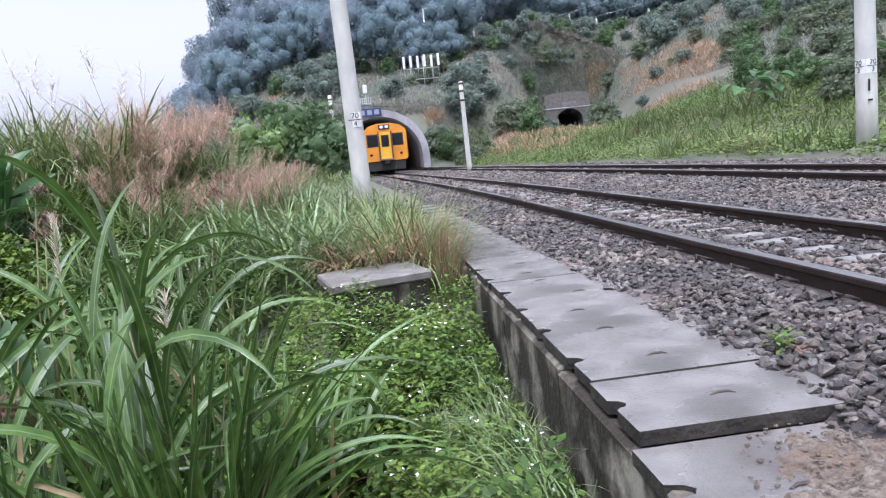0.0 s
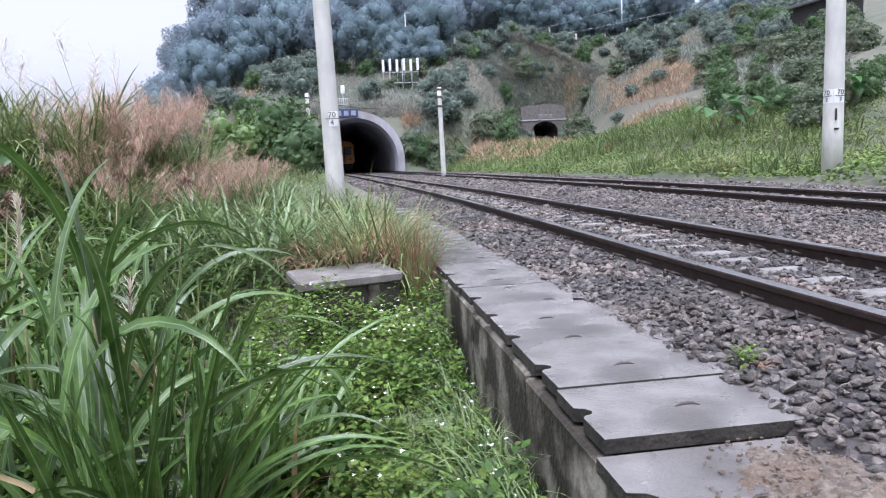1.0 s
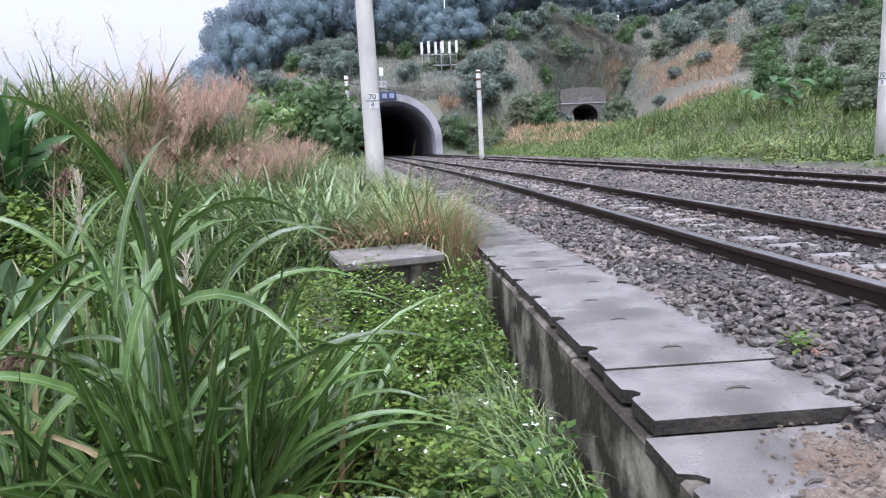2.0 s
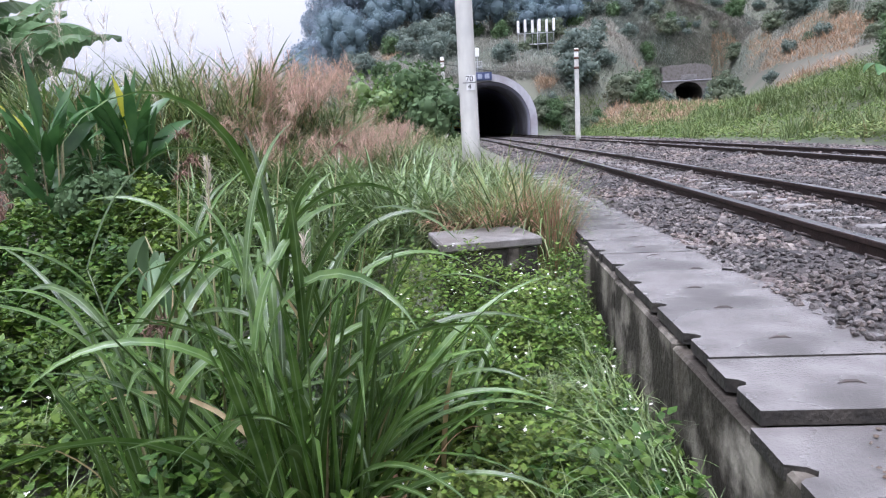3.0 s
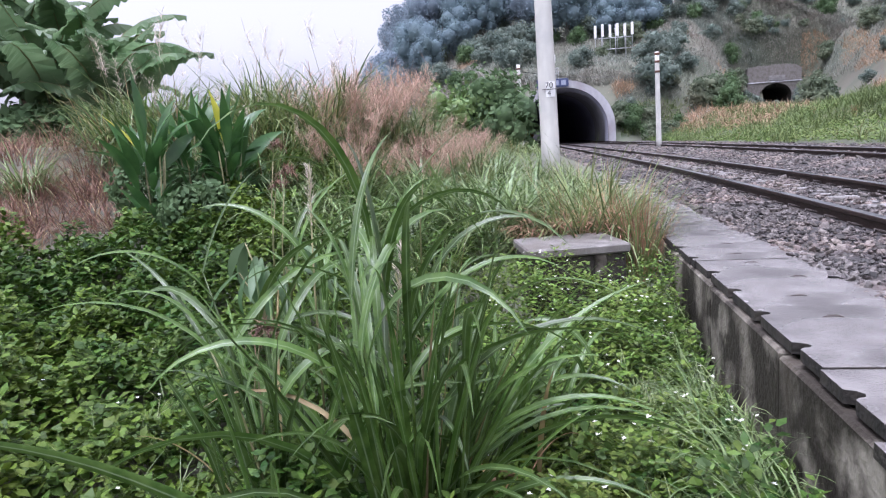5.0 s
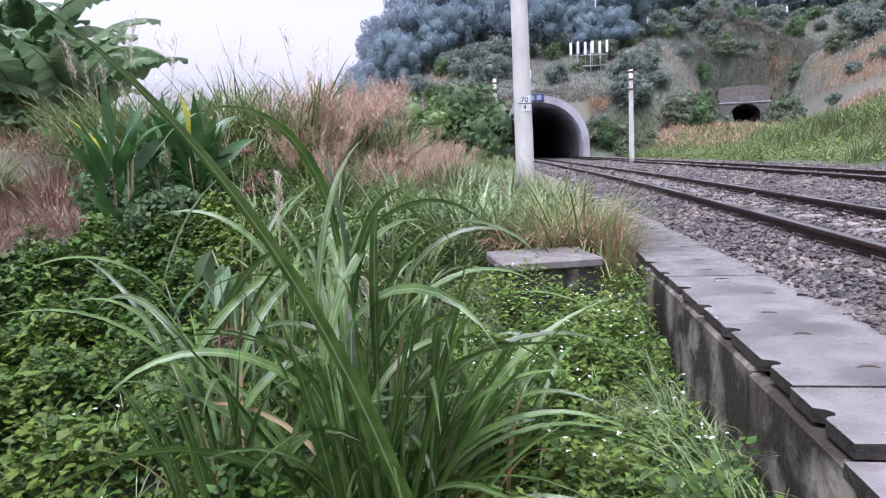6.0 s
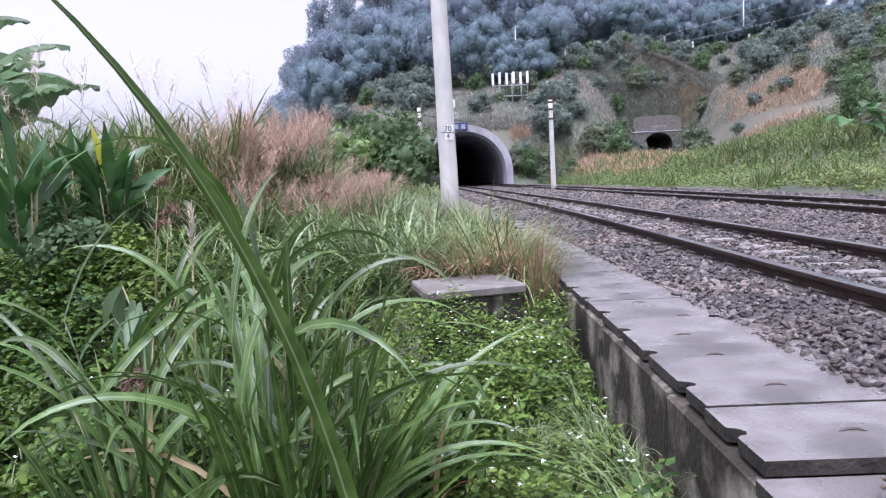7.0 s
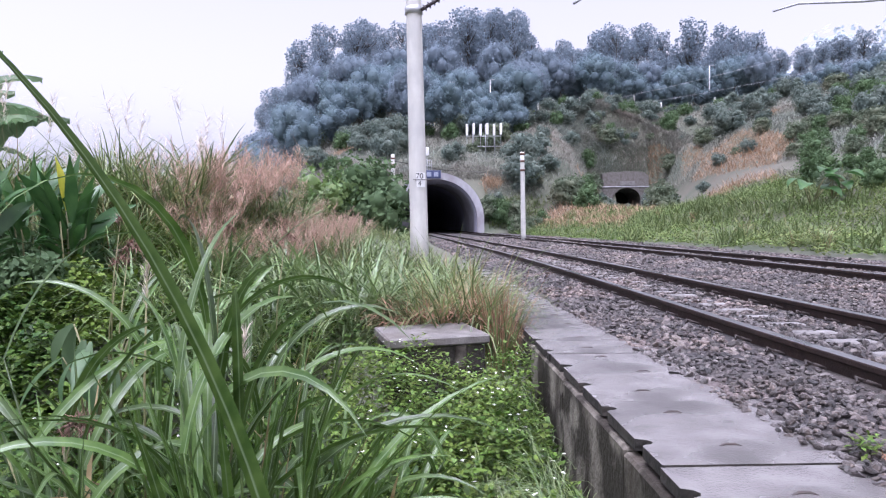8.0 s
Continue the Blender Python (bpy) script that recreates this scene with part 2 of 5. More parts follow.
def tube(points, radii, sides=10, bm=None):
    """A round bar through points with a radius at each."""
    b = bm or bmesh.new()
    rings = []
    pts = [Vector(p) for p in points]
    for i, p in enumerate(pts):
        d = (pts[min(i + 1, len(pts) - 1)] - pts[max(i - 1, 0)]).normalized()
        u = d.orthogonal().normalized()
        if abs(d.z) > 0.9:
            u = (Vector((1, 0, 0)) - d * d.x).normalized()
        w = d.cross(u)
        rad = float(radii[i])
        rings.append([b.verts.new(p + rad * (math.cos(a) * u + math.sin(a) * w)) for a in [2 * math.pi * k / sides for k in range(sides)]])
    for r0, r1 in zip(rings, rings[1:]):
        for k in range(sides):
            b.faces.new((r0[k], r0[(k + 1) % sides], r1[(k + 1) % sides], r1[k])).smooth = True
    b.faces.new(rings[0][::-1])
    b.faces.new(rings[-1])
    return b


def sweep(profile, ys, fx, fz):
    """A closed profile of (x, z) drawn along the track."""
    n = len(profile)
    v = [(fx(y) + p[0], y, fz(y) + p[1]) for y in ys for p in profile]
    f = [(i * n + k, i * n + (k + 1) % n, (i + 1) * n + (k + 1) % n, (i + 1) * n + k) for i in range(len(ys) - 1) for k in range(n)]
    return v, f


rng = np.random.default_rng(7)


def U(a, b, n):
    return rng.uniform(a, b, n)


def blades(base, az, elev, length, width, droop, seg=5, fold=0.0, shape="blade", twist=0.0):
    """Curved strips: vertices and quads of all of them. Angles in radians; droop is the whole turn downwards."""
    base = np.asarray(base, float)
    n = len(base)
    t = np.linspace(0, 1, seg + 1)
    el = elev[:, None] - droop[:, None] * t[None, :] ** 1.4
    step = (length / seg)[:, None]
    dx, dz = np.cos(el) * step, np.sin(el) * step
    h = np.concatenate([np.zeros((n, 1)), np.cumsum(dx[:, 1:], 1)], 1)
    z = np.concatenate([np.zeros((n, 1)), np.cumsum(dz[:, 1:], 1)], 1)
    p = np.stack([base[:, :1] + h * np.cos(az)[:, None], base[:, 1:2] + h * np.sin(az)[:, None], base[:, 2:3] + z], -1)
    if shape == "blade":
        w = np.minimum(1, 0.55 + 1.6 * t) * (1 - t ** 2.6)
    elif shape == "strip":
        w = 1 - 0.35 * t ** 2
    elif shape == "hair":
        w = 1 - 0.7 * t
    else:
        w = np.sin(np.pi * np.clip(t, 0.04, 0.97) ** 0.72)
    w = 0.5 * width[:, None] * w[None, :]
    tw = (np.asarray(twist) * np.ones(n))[:, None, None]
    flat = np.stack([-np.sin(az), np.cos(az), 0 * az], -1)[:, None, :] * np.ones((1, seg + 1, 1))
    up = np.stack([-np.sin(el) * np.cos(az)[:, None], -np.sin(el) * np.sin(az)[:, None], np.cos(el)], -1)
    side = flat * np.cos(tw) + up * np.sin(tw)
    up = up * np.cos(tw) - flat * np.sin(tw)
    if fold:
        a = p + side * w[..., None] + up * (fold * w)[..., None]
        c = p - side * w[..., None] + up * (fold * w)[..., None]
        v = np.stack([a, p, c], 2).reshape(-1, 3)
        k = 3
    else:
        v = np.stack([p + side * w[..., None], p - side * w[..., None]], 2).reshape(-1, 3)
        k = 2
    o = (np.arange(n)[:, None] * (seg + 1) + np.arange(seg)[None, :]).reshape(-1) * k
    f = np.stack([o, o + 1, o + k + 1, o + k], -1)
    if fold:
        f = np.concatenate([f, f + 1])
    return v, f


def join(lists):
    vs, fs, o = [], [], 0
    for v, f in lists:
        vs.append(v)
        fs.append(np.asarray(f) + o)
        o += len(v)
    return np.concatenate(vs), np.concatenate(fs)


# ---- the lie of the land ----


def smooth(a, b, t):
    t = np.clip((np.asarray(t, float) - a) / (b - a), 0, 1)
    return t * t * (3 - 2 * t)


def curve_x(y):
    """The tracks bend to the left towards the tunnel."""
    y = np.asarray(y, float)
    return -0.052 * (np.clip(y - 5, 0, 15) ** 2 / 30 + np.maximum(0, y - 20))


def curve_z(y):
    return 0.0055 * np.maximum(0, np.asarray(y, float) - 4)


def bumps(x, y, s):
    return np.sin(x * 1.3 / s + 1.7) * np.cos(y * 1.1 / s + 0.4) + 0.6 * np.sin(x * 2.9 / s + y * 2.3 / s) + 0.4 * np.cos(x * 5.1 / s - y * 4.7 / s + 2)


PY = 58.0
PX = -1.06


def land(x, y):
    x, y = np.asarray(x, float), np.asarray(y, float)
    u = x - curve_x(np.minimum(y, 75))
    left = -0.78 + 0.42 * smooth(3.6, 6.0, y) + 0.03 * bumps(x, y, 0.6)
    left = left + 1.25 * np.exp(-((x + 6.3) / 2.5) ** 2 - ((y - 11.8) / 3.8) ** 2)
    left = left + 1.35 * np.exp(-((x + 11.0) / 3.4) ** 2 - ((y - 10.3) / 2.9) ** 2)
    left = left + 0.5 * smooth(10, 30, y) + 0.04 * bumps(x, y, 2) * smooth(4, 8, y)
    bed = -0.24 + curve_z(y)
    right = 0.04 + 0.16 * smooth(8, 11, u) + 0.03 * np.maximum(0, y - 22) * smooth(8, 16, u) + 0.05 * bumps(x, y, 2)
    z = np.where(u < 2.5, left + (bed - left) * smooth(-1.3, -1.05, u), bed + (right - bed) * smooth(6.9, 8.0, u))
    # the hill: steep over the tunnel, a long slope round to the right
    toe = 57.3 + 0.8 * np.maximum(0, x - 4)
    d = np.maximum(0, y - toe)
    centre = 5.6 * smooth(0, 9.5, d) + 0.26 * np.maximum(0, d - 8) + 0.1 * np.maximum(0, d - 40)
    s = 0.88 * x + 0.47 * y - 24.4
    flank = 0.245 * np.maximum(0, s) * smooth(8, 17, u)
    flank = flank * (1 - 0.8 * np.exp(-(((x - 20 - 0.25 * (y - 70)) / 9) ** 2)) * smooth(30, 50, y) * (1 - smooth(94, 106, y)))
    hill = np.where(centre > flank, centre, flank) + 0.5 * np.minimum(centre, flank) * np.exp(-np.abs(centre - flank) / 3)
    hill = hill * (0.10 + 0.90 * smooth(-0.31, -0.10, (x + 2) / np.maximum(40, y)))
    dip = np.exp(-(((x - 26.4 + 0.25 * (95 - y)) / 6.0) ** 4)) * smooth(40, 62, y) * (1 - smooth(94.5, 99, y))
    hill = hill + (np.minimum(hill, 0.6) - hill) * dip
    hill = hill - np.clip(hill - 20.6, 0, 2.6)
    hill = 37 - np.log1p(np.exp(np.clip((37 - hill) / 4, -30, 30))) * 4 + 0.0
    hill = np.where(hill < 0.01, 0, hill)
    return z + np.maximum(0, hill) + 0.25 * bumps(x, y, 7) * smooth(1, 6, hill)


def spread(lo, hi, fine_lo, fine_hi, step, grow):
    a = list(np.arange(fine_lo, fine_hi, step))
    s, p = step, fine_hi
    while p < hi:
        a.append(p)
        s *= grow
        p += s
    s, p = step, fine_lo - step
    while p > lo:
        a.insert(0, p)
        s *= grow
        p -= s
    return np.array(a)


def build_ground():
    xs, ys = spread(-2500, 2500, -12, 16, 0.25, 1.07), spread(-900, 3000, -3, 30, 0.3, 1.03)
    gx, gy = np.meshgrid(xs, ys)
    gz = land(gx, gy)
    v = np.stack([gx, gy, gz], -1).reshape(-1, 3)
    n = len(xs)
    i, j = np.meshgrid(np.arange(n - 1), np.arange(len(ys) - 1))
    o = (j * n + i).ravel()
    f = np.stack([o, o + 1, o + n + 1, o + n], -1)
    c = v[f].mean(1)
    off, up = np.abs(c[:, 0] - PX + 0.065 * (c[:, 1] - PY)), c[:, 2] - 1.35
    hole = (np.hypot(off, np.maximum(0, up)) < 3.85) & (c[:, 1] > PY - 0.3) & (c[:, 1] < PY + 9)
    hole |= (np.abs(c[:, 0] - 26.9) < 1.9) & (c[:, 1] > 95.2) & (c[:, 1] < 104) & (c[:, 2] < 5.2)
    ob = part("ground", mesh("ground", v, f[~hole], SLOPE, True), SLOPE)
    tagged(ob, "rough earth under grass and weeds, rising to a wooded hill", "ground", kind="structure")


build_ground()

# ---- the railway ----


def build_bed():
    ys = np.concatenate([np.arange(-14, 60, 0.5), np.arange(60, 140, 3)])
    prof = [(-0.95, -0.32), (-0.78, -0.16), (-0.2, -0.11), (1.3, -0.11), (2.5, -0.14), (3.7, -0.11), (5.4, -0.11), (6.4, -0.12), (7.1, -0.11), (7.6, -0.2), (3, -0.6)]
    v, f = sweep(prof, ys, lambda y: float(curve_x(y)), lambda y: float(curve_z(y)))
    ob = part("ballast_bed", mesh("ballast_bed", v, f, BED), BED)
    tagged(ob, "grey crushed stone ballast under two tracks", "ballast", kind="structure")
    return ob


ballast = build_bed()


def rail_profile():
    right = [(0.0325, -0.004), (0.0355, -0.012), (0.034, -0.036), (0.010, -0.048), (0.008, -0.118), (0.022, -0.132), (0.0635, -0.142), (0.0635, -0.153)]
    return [(-a, b) for a, b in right] + right[::-1]


def build_rails():
    ys = np.concatenate([np.arange(-14, 40, 1.0), np.arange(40, 150, 2.0)])
    for gx in (0.0, 1.13, 3.95, 5.08):
        rail = tagged(empty("rail", "dark rusty steel rail with a polished running top", "rail", pose(gx, 0, 0), "rails"), "")
        near = 0.0 if gx > 3 else 1.0
        rail_x = lambda y: float(curve_x(y) - (0.0 if near else 0.45 * smooth(25, 56, y)))
        v, f = sweep(rail_profile(), ys, rail_x, lambda y: float(curve_z(y)))
        part("web", mesh("web", v, f, RAIL), RAIL, rail)
        head = [(-0.0325, -0.0039), (-0.028, 0.0), (0.028, 0.0), (0.0325, -0.0039)]
        v, f = sweep(head, ys, rail_x, lambda y: float(curve_z(y)))
        part("running_top", mesh("running_top", v, f, RUN), RUN, rail, "polished steel strip")


build_rails()


def build_sleepers():
    bm = bmesh.new()
    box(-0.99, 0.99, -0.115, 0.115, -0.16, 0.0, 0.018, bm)
    box(-0.06, 0.24, -0.07, 0.07, -0.02, 0.04, 0.014, bm)
    me = bpy.data.meshes.new("sleeper")
    bm.to_mesh(me)
    bm.free()
    me.materials.append(SLEEPER)
    cl = bmesh.new()
    tube([(0.06, -0.05, 0.02), (0.12, -0.045, 0.045), (0.14, 0.0, 0.03), (0.12, 0.045, 0.045), (0.06, 0.05, 0.02)], [0.009] * 5, 5, cl)
    clip = bpy.data.meshes.new("rail_clip")
    cl.to_mesh(clip)
    cl.free()
    clip.materials.append(CLIP)
    for cx0 in (0.565, 4.515):
        for k in range(60):
            y = -1.9 + 0.425 * k
            sl = empty("sleeper", "pale concrete sleeper half sunk in ballast", "sleeper", pose(cx0 + float(curve_x(y)), y, -0.134 - (0.025 if cx0 > 2 else 0) + float(curve_z(y)) + random.uniform(-0.012, 0.004), 0, 0, random.uniform(-0.7, 0.7)), "sleepers")
            part("beam", me, SLEEPER, sl)
            for rx in (-0.565, 0.565):
                part("rail_clip", clip, CLIP, sl, m=pose(rx, 0, 0.03))
                part("rail_clip", clip, CLIP, sl, m=pose(rx, 0, 0.03, 0, 0, 180))


build_sleepers()


def stone_shapes(n):
    shapes = []
    for k in range(n):
        bm = bmesh.new()
        bmesh.ops.create_icosphere(bm, subdivisions=1, radius=1)
        sc = (random.uniform(0.9, 1.35), random.uniform(0.7, 1.0), random.uniform(0.42, 0.75))
        v = [[c * q * w for c, q in zip(p.co, sc)] for p in bm.verts for w in (random.uniform(0.62, 1.15),)]
        f = [[p.index for p in t.verts] for t in bm.faces]
        bm.free()
        shapes.append((np.array(v), np.array(f)))
    return shapes


def bed_top(u):
    return np.interp(u, [-0.95, -0.78, -0.2, 1.3, 2.5, 3.7, 5.4, 6.4, 7.1, 7.6], [-0.32, -0.16, -0.11, -0.11, -0.14, -0.11, -0.11, -0.12, -0.11, -0.2])


def build_stones():
    shapes = stone_shapes(10)
    meshes = []
    for v, f in shapes:
        me = mesh("stone", v, f, STONE)
        meshes.append(me)

    def place(y0, y1, per, size, x0=-0.9, x1=7.45):
        n = int((y1 - y0) * (x1 - x0) * per)
        u, y = U(x0, x1, n), U(y0, y1, n)
        rail = np.min([np.abs(u - g) for g in (0, 1.13, 3.95, 5.08)], 0)
        keep = rail > 0.09
        on = np.minimum(np.abs(u - 0.565), np.abs(u - 4.515)) < 0.95
        row = np.abs((y + 1.9 + 0.2125) % 0.425 - 0.2125) < 0.075
        keep &= ~(on & row & ((rng.random(n) < np.where(np.abs(u - 0.655) < 0.17, 0.94, 0.0))))
        u, y = u[keep], y[keep]
        x = u + curve_x(y)
        z = bed_top(u) + curve_z(y) + U(-0.012, 0.018, len(u))
        s = size * rng.lognormal(0, 0.28, len(u))
        return x, y, z, s

    # the nearest stones singly
    x, y, z, s = place(1.1, 3.0, 330, 0.020, -0.86, -0.3)
    for i in range(min(290, len(x))):
        part("stone", meshes[i % 10], STONE, ballast, m=pose(x[i], y[i], z[i] + 0.012, random.uniform(-30, 30), random.uniform(-30, 30), random.uniform(0, 360)) @ Matrix.Scale(s[i] * 1.15, 4))
    got = []
    for y0, y1, per, size in ((-7, 0.4, 60, 0.036), (0.4, 3, 1150, 0.0195), (3, 6, 740, 0.022), (6, 11, 340, 0.028), (11, 20, 110, 0.040), (20, 42, 36, 0.062)):
        x, y, z, s = place(y0, y1, per, size)
        kind = rng.integers(0, 10, len(x))
        for k, (v, f) in enumerate(shapes):
            pick = np.where(kind == k)[0]
            a, b, c = U(0, 6.28, len(pick)), U(-0.6, 0.6, len(pick)), U(-0.6, 0.6, len(pick))
            ca, sa, cb, sb, cc, sc = np.cos(a), np.sin(a), np.cos(b), np.sin(b), np.cos(c), np.sin(c)
            rz = np.stack([np.stack([ca, -sa, 0 * a], -1), np.stack([sa, ca, 0 * a], -1), np.stack([0 * a, 0 * a, 1 + 0 * a], -1)], 1)
            rx = np.stack([np.stack([1 + 0 * a, 0 * a, 0 * a], -1), np.stack([0 * a, cb, -sb], -1), np.stack([0 * a, sb, cb], -1)], 1)
            ry = np.stack([np.stack([cc, 0 * a, sc], -1), np.stack([0 * a, 1 + 0 * a, 0 * a], -1), np.stack([-sc, 0 * a, cc], -1)], 1)
            rot = rz @ rx @ ry
            vv = np.einsum("nij,vj->nvi", rot, v) * s[pick][:, None, None] + np.stack([x, y, z], -1)[pick][:, None, :]
            ff = f[None] + (np.arange(len(pick)) * len(v))[:, None, None]
            got.append((vv.reshape(-1, 3), ff.reshape(-1, 3)))
    crumbs = []
    for i in range(420):
        q, h = shapes[i % 10]
        d, a = 0.42 * random.random() ** 0.6, random.uniform(0, 6.28)
        px, py = d * math.cos(a), d * math.sin(a)
        pz = 0.005 + max(0, 0.03 * (1 - (d / 0.3) ** 2))
        crumbs.append((q * random.uniform(0.003, 0.011) + (px, py, pz), h))
    v, f = join(crumbs)
    tagged(part("rubble", mesh("rubble", v, f, DIRT), DIRT, pile), kind="stuff")
    v, f = join(got)
    ob = part("loose_stones", mesh("loose_stones", v, f, STONE), STONE, ballast)
    tagged(ob, kind="stuff")


# ---- the cable trough beside the track ----


def build_trough():
    wall = bmesh.new()
    box(-0.82, -0.72, -3.2, 13.5, -0.95, -0.24, 0.005, wall)
    trough = part("cable_trough", wall, WALL)
    tagged(trough, "stained concrete cable trough beside the track", "cable trough", kind="structure")
    part("trough_floor", box(-1.36, -0.82, -3.2, 13.5, -0.95, -0.7), WALL, trough)
    for k in range(14):
        y0 = -3.83 + 1.22 * k
        part("wall_panel", box(-1.416 + random.uniform(-0.008, 0.008), -1.355, y0 + 0.008, y0 + 1.208, -0.95, (-0.203 if y0 > 0.9 else -0.262) + random.uniform(-0.012, 0.004), 0.012), WALL, trough)
    edges = [-3.3, -2.0, -0.7, 0.45, 1.44, 1.90, 2.77, 4.0, 4.48, 5.17, 5.77, 6.3, 6.85, 7.4, 8.0, 8.6, 9.2, 9.8, 10.5, 11.2, 12.0, 12.8, 13.4]
    for y0, y1 in zip(edges, edges[1:]):
        low = y1 < 1.5
        n = y1 - y0
        w0, w1 = -1.398 + random.uniform(-0.008, 0.008), -0.655 + random.uniform(-0.02, 0.03)
        out = [(w0 + 0.006, 0.004), (w1, 0.003), (w1 + 0.01, n - 0.003), (w0 + 0.004, n - 0.002)]
        # broken lug holes along the outer edge
        bites = [c - y0 for c in np.arange(1.65 - 0.49 * 12, 13, 0.49) if 0.09 < c - y0 < n - 0.09]
        for c in bites[::-1]:
            d = random.uniform(0.05, 0.075)
            out += [(w0 + 0.002, c + 0.06), (w0 + d * 0.7, c + 0.045), (w0 + d, c + 0.02), (w0 + d * 0.8, c - 0.005), (w0 + d * 0.35, c - 0.012), (w0 + 0.004, c - 0.03)]
        b = bmesh.new()
        vs = [[b.verts.new((px, py, h)) for px, py in out] for h in (-0.046, 0.0)]
        m = len(out)
        b.faces.new(vs[0][::-1])
        b.faces.new(vs[1])
        for i in range(m):
            b.faces.new((vs[0][i], vs[0][(i + 1) % m], vs[1][(i + 1) % m], vs[1][i]))
        top = -0.199 if low else -0.15 + random.uniform(-0.002, 0.002) - 0.004 * (y0 > 4.4)
        if low:
            for v in b.verts:
                v.co.x -= 0.03
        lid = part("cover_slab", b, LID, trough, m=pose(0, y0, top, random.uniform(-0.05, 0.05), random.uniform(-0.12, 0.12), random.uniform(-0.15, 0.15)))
        # steep faces of the slab take the darker concrete, flat ones keep LID
        lid.data.materials.append(DARKCONCRETE)
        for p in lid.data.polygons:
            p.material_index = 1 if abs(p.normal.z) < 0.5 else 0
        for c in np.arange(0.2, n - 0.1, 0.46):
            k = bmesh.new()
            lx = random.uniform(-1.12, -0.95)
            tube([(lx - 0.045, c, -0.002), (lx - 0.015, c + 0.012, 0.003), (lx + 0.02, c + 0.01, 0.003), (lx + 0.04, c - 0.004, -0.002)], [0.004, 0.006, 0.006, 0.004], 5, k)
            part("lifting_loop", k, CLIP, lid)


build_trough()


def build_chamber():
    thing = empty("cable_chamber", "low grey concrete cable chamber with a flat lid", "chamber", pose(-2.10, 4.53, -0.115, 0, -0.6, 13))
    bm = box(-0.385, 0.385, 0, 0.68, -0.07, 0, 0.012)
    for v in bm.verts:
        v.co.x += 0.012 * noise.noise(v.co * 9)
    part("lid", bm, BLOCK, thing)
    part("base", box(-0.36, 0.36, 0.035, 0.64, -0.6, -0.07, 0.01), DARKCONCRETE, thing, "dark concrete base")
    part("support", box(0.12, 0.21, 0.012, 0.09, -0.6, -0.07, 0.01), WALL, thing, "stubby concrete support")


build_chamber()


def build_kerb():
    ys = np.arange(-8, 57, 1.5)
    v, f = sweep([(7.1, -0.3), (7.1, -0.145), (7.12, -0.13), (7.44, -0.13), (7.46, -0.145), (7.46, -0.3)], ys, lambda y: float(curve_x(y)), lambda y: float(curve_z(y)))
    tagged(part("drain_kerb", mesh("drain_kerb", v, f, BLOCK), BLOCK), "pale concrete drain kerb along the far track", "kerb", kind="structure")


build_kerb()

# ---- tunnel ----


def arch(r, foot, n=28):
    """Half a circle of radius r on straight sides."""
    spring = 1.1
    return [(-r, foot)] + [(-r * math.cos(math.pi * k / n), spring + r * 0.985 * math.sin(math.pi * k / n)) for k in range(n + 1)] + [(r, foot)]


def build_portal():
    m = pose(PX, PY, float(curve_z(PY)), 0, 0, 3.7)
    thing = tagged(empty("tunnel_portal", "pale concrete horseshoe tunnel portal in a hillside", "tunnel portal", m), kind="structure")
    outer, inner = arch(4.12, -0.4), arch(3.52, -0.4)
    n = len(outer)
    v, f = [], []
    for y, ring in ((0, inner), (0, outer), (9, outer), (9, inner)):
        v += [(p[0], y, p[1]) for p in ring]
    for a, b in ((0, 1), (1, 2), (2, 3), (3, 0)):
        f += [(a * n + k, a * n + k + 1, b * n + k + 1, b * n + k) for k in range(n - 1)]
    part("arch_ring", mesh("arch_ring", v, f, PORTAL), PORTAL, thing)
    # the bore goes on along the curve
    v, f = [], []
    ys = list(range(0, 130, 3))
    for y in ys:
        dx = float(curve_x(PY + y) - curve_x(PY)) + 0.0
        for p in arch(3.48, -0.3):
            v.append((PX + dx + p[0], PY + 0.4 + y, float(curve_z(PY + y)) + p[1]))
    for i in range(len(ys) - 1):
        f += [(i * n + k, i * n + k + 1, (i + 1) * n + k + 1, (i + 1) * n + k) for k in range(n - 1)]
    tagged(part("tunnel_lining", mesh("tunnel_lining", v, f, LINING, True), LINING), "curved concrete tunnel lining, set pale blue to brighten the bore", "tunnel", kind="structure")
    sign = empty("name_sign", "navy sign with four pale characters over the tunnel", "sign", m @ pose(-0.95, -0.15, 4.98))
    part("board", box(-1.3, 1.3, -0.06, 0.06, -0.34, 0.34, 0.02), NAVY, sign)
    for k in range(4):
        cx0 = -0.9 + 0.6 * k
        part("character", box(cx0 - 0.19, cx0 + 0.19, -0.085, -0.05, -0.2, 0.2), SIGNGREY, sign, "pale bar of an unreadable character")
    rail = empty("safety_railing", "weathered steel railing over the tunnel crown", "railing", m @ pose(-1.2, 0.5, 5.3))
    for z in (0.05, 0.5, 0.95):
        part("bar", tube([(-0.9, 0, z), (0.8, 0, z)], [0.03, 0.03], 6), GALV, rail)
    for k in range(11):
        part("post", tube([(-0.9 + 0.17 * k, 0, -0.3), (-0.9 + 0.17 * k, 0, 0.95)], [0.022, 0.022], 5), GALV, rail)
    lamp = empty("tunnel_lantern", "small white lantern on a thin post over the portal", "lantern", m @ pose(-0.75, 0.9, 5.4))
    part("post", tube([(0, 0, 0), (0, 0, 1.3)], [0.04, 0.03], 6), GALV, lamp)
    part("head", box(-0.17, 0.17, -0.15, 0.15, 1.3, 2.0, 0.05), WHITE, lamp)


build_portal()


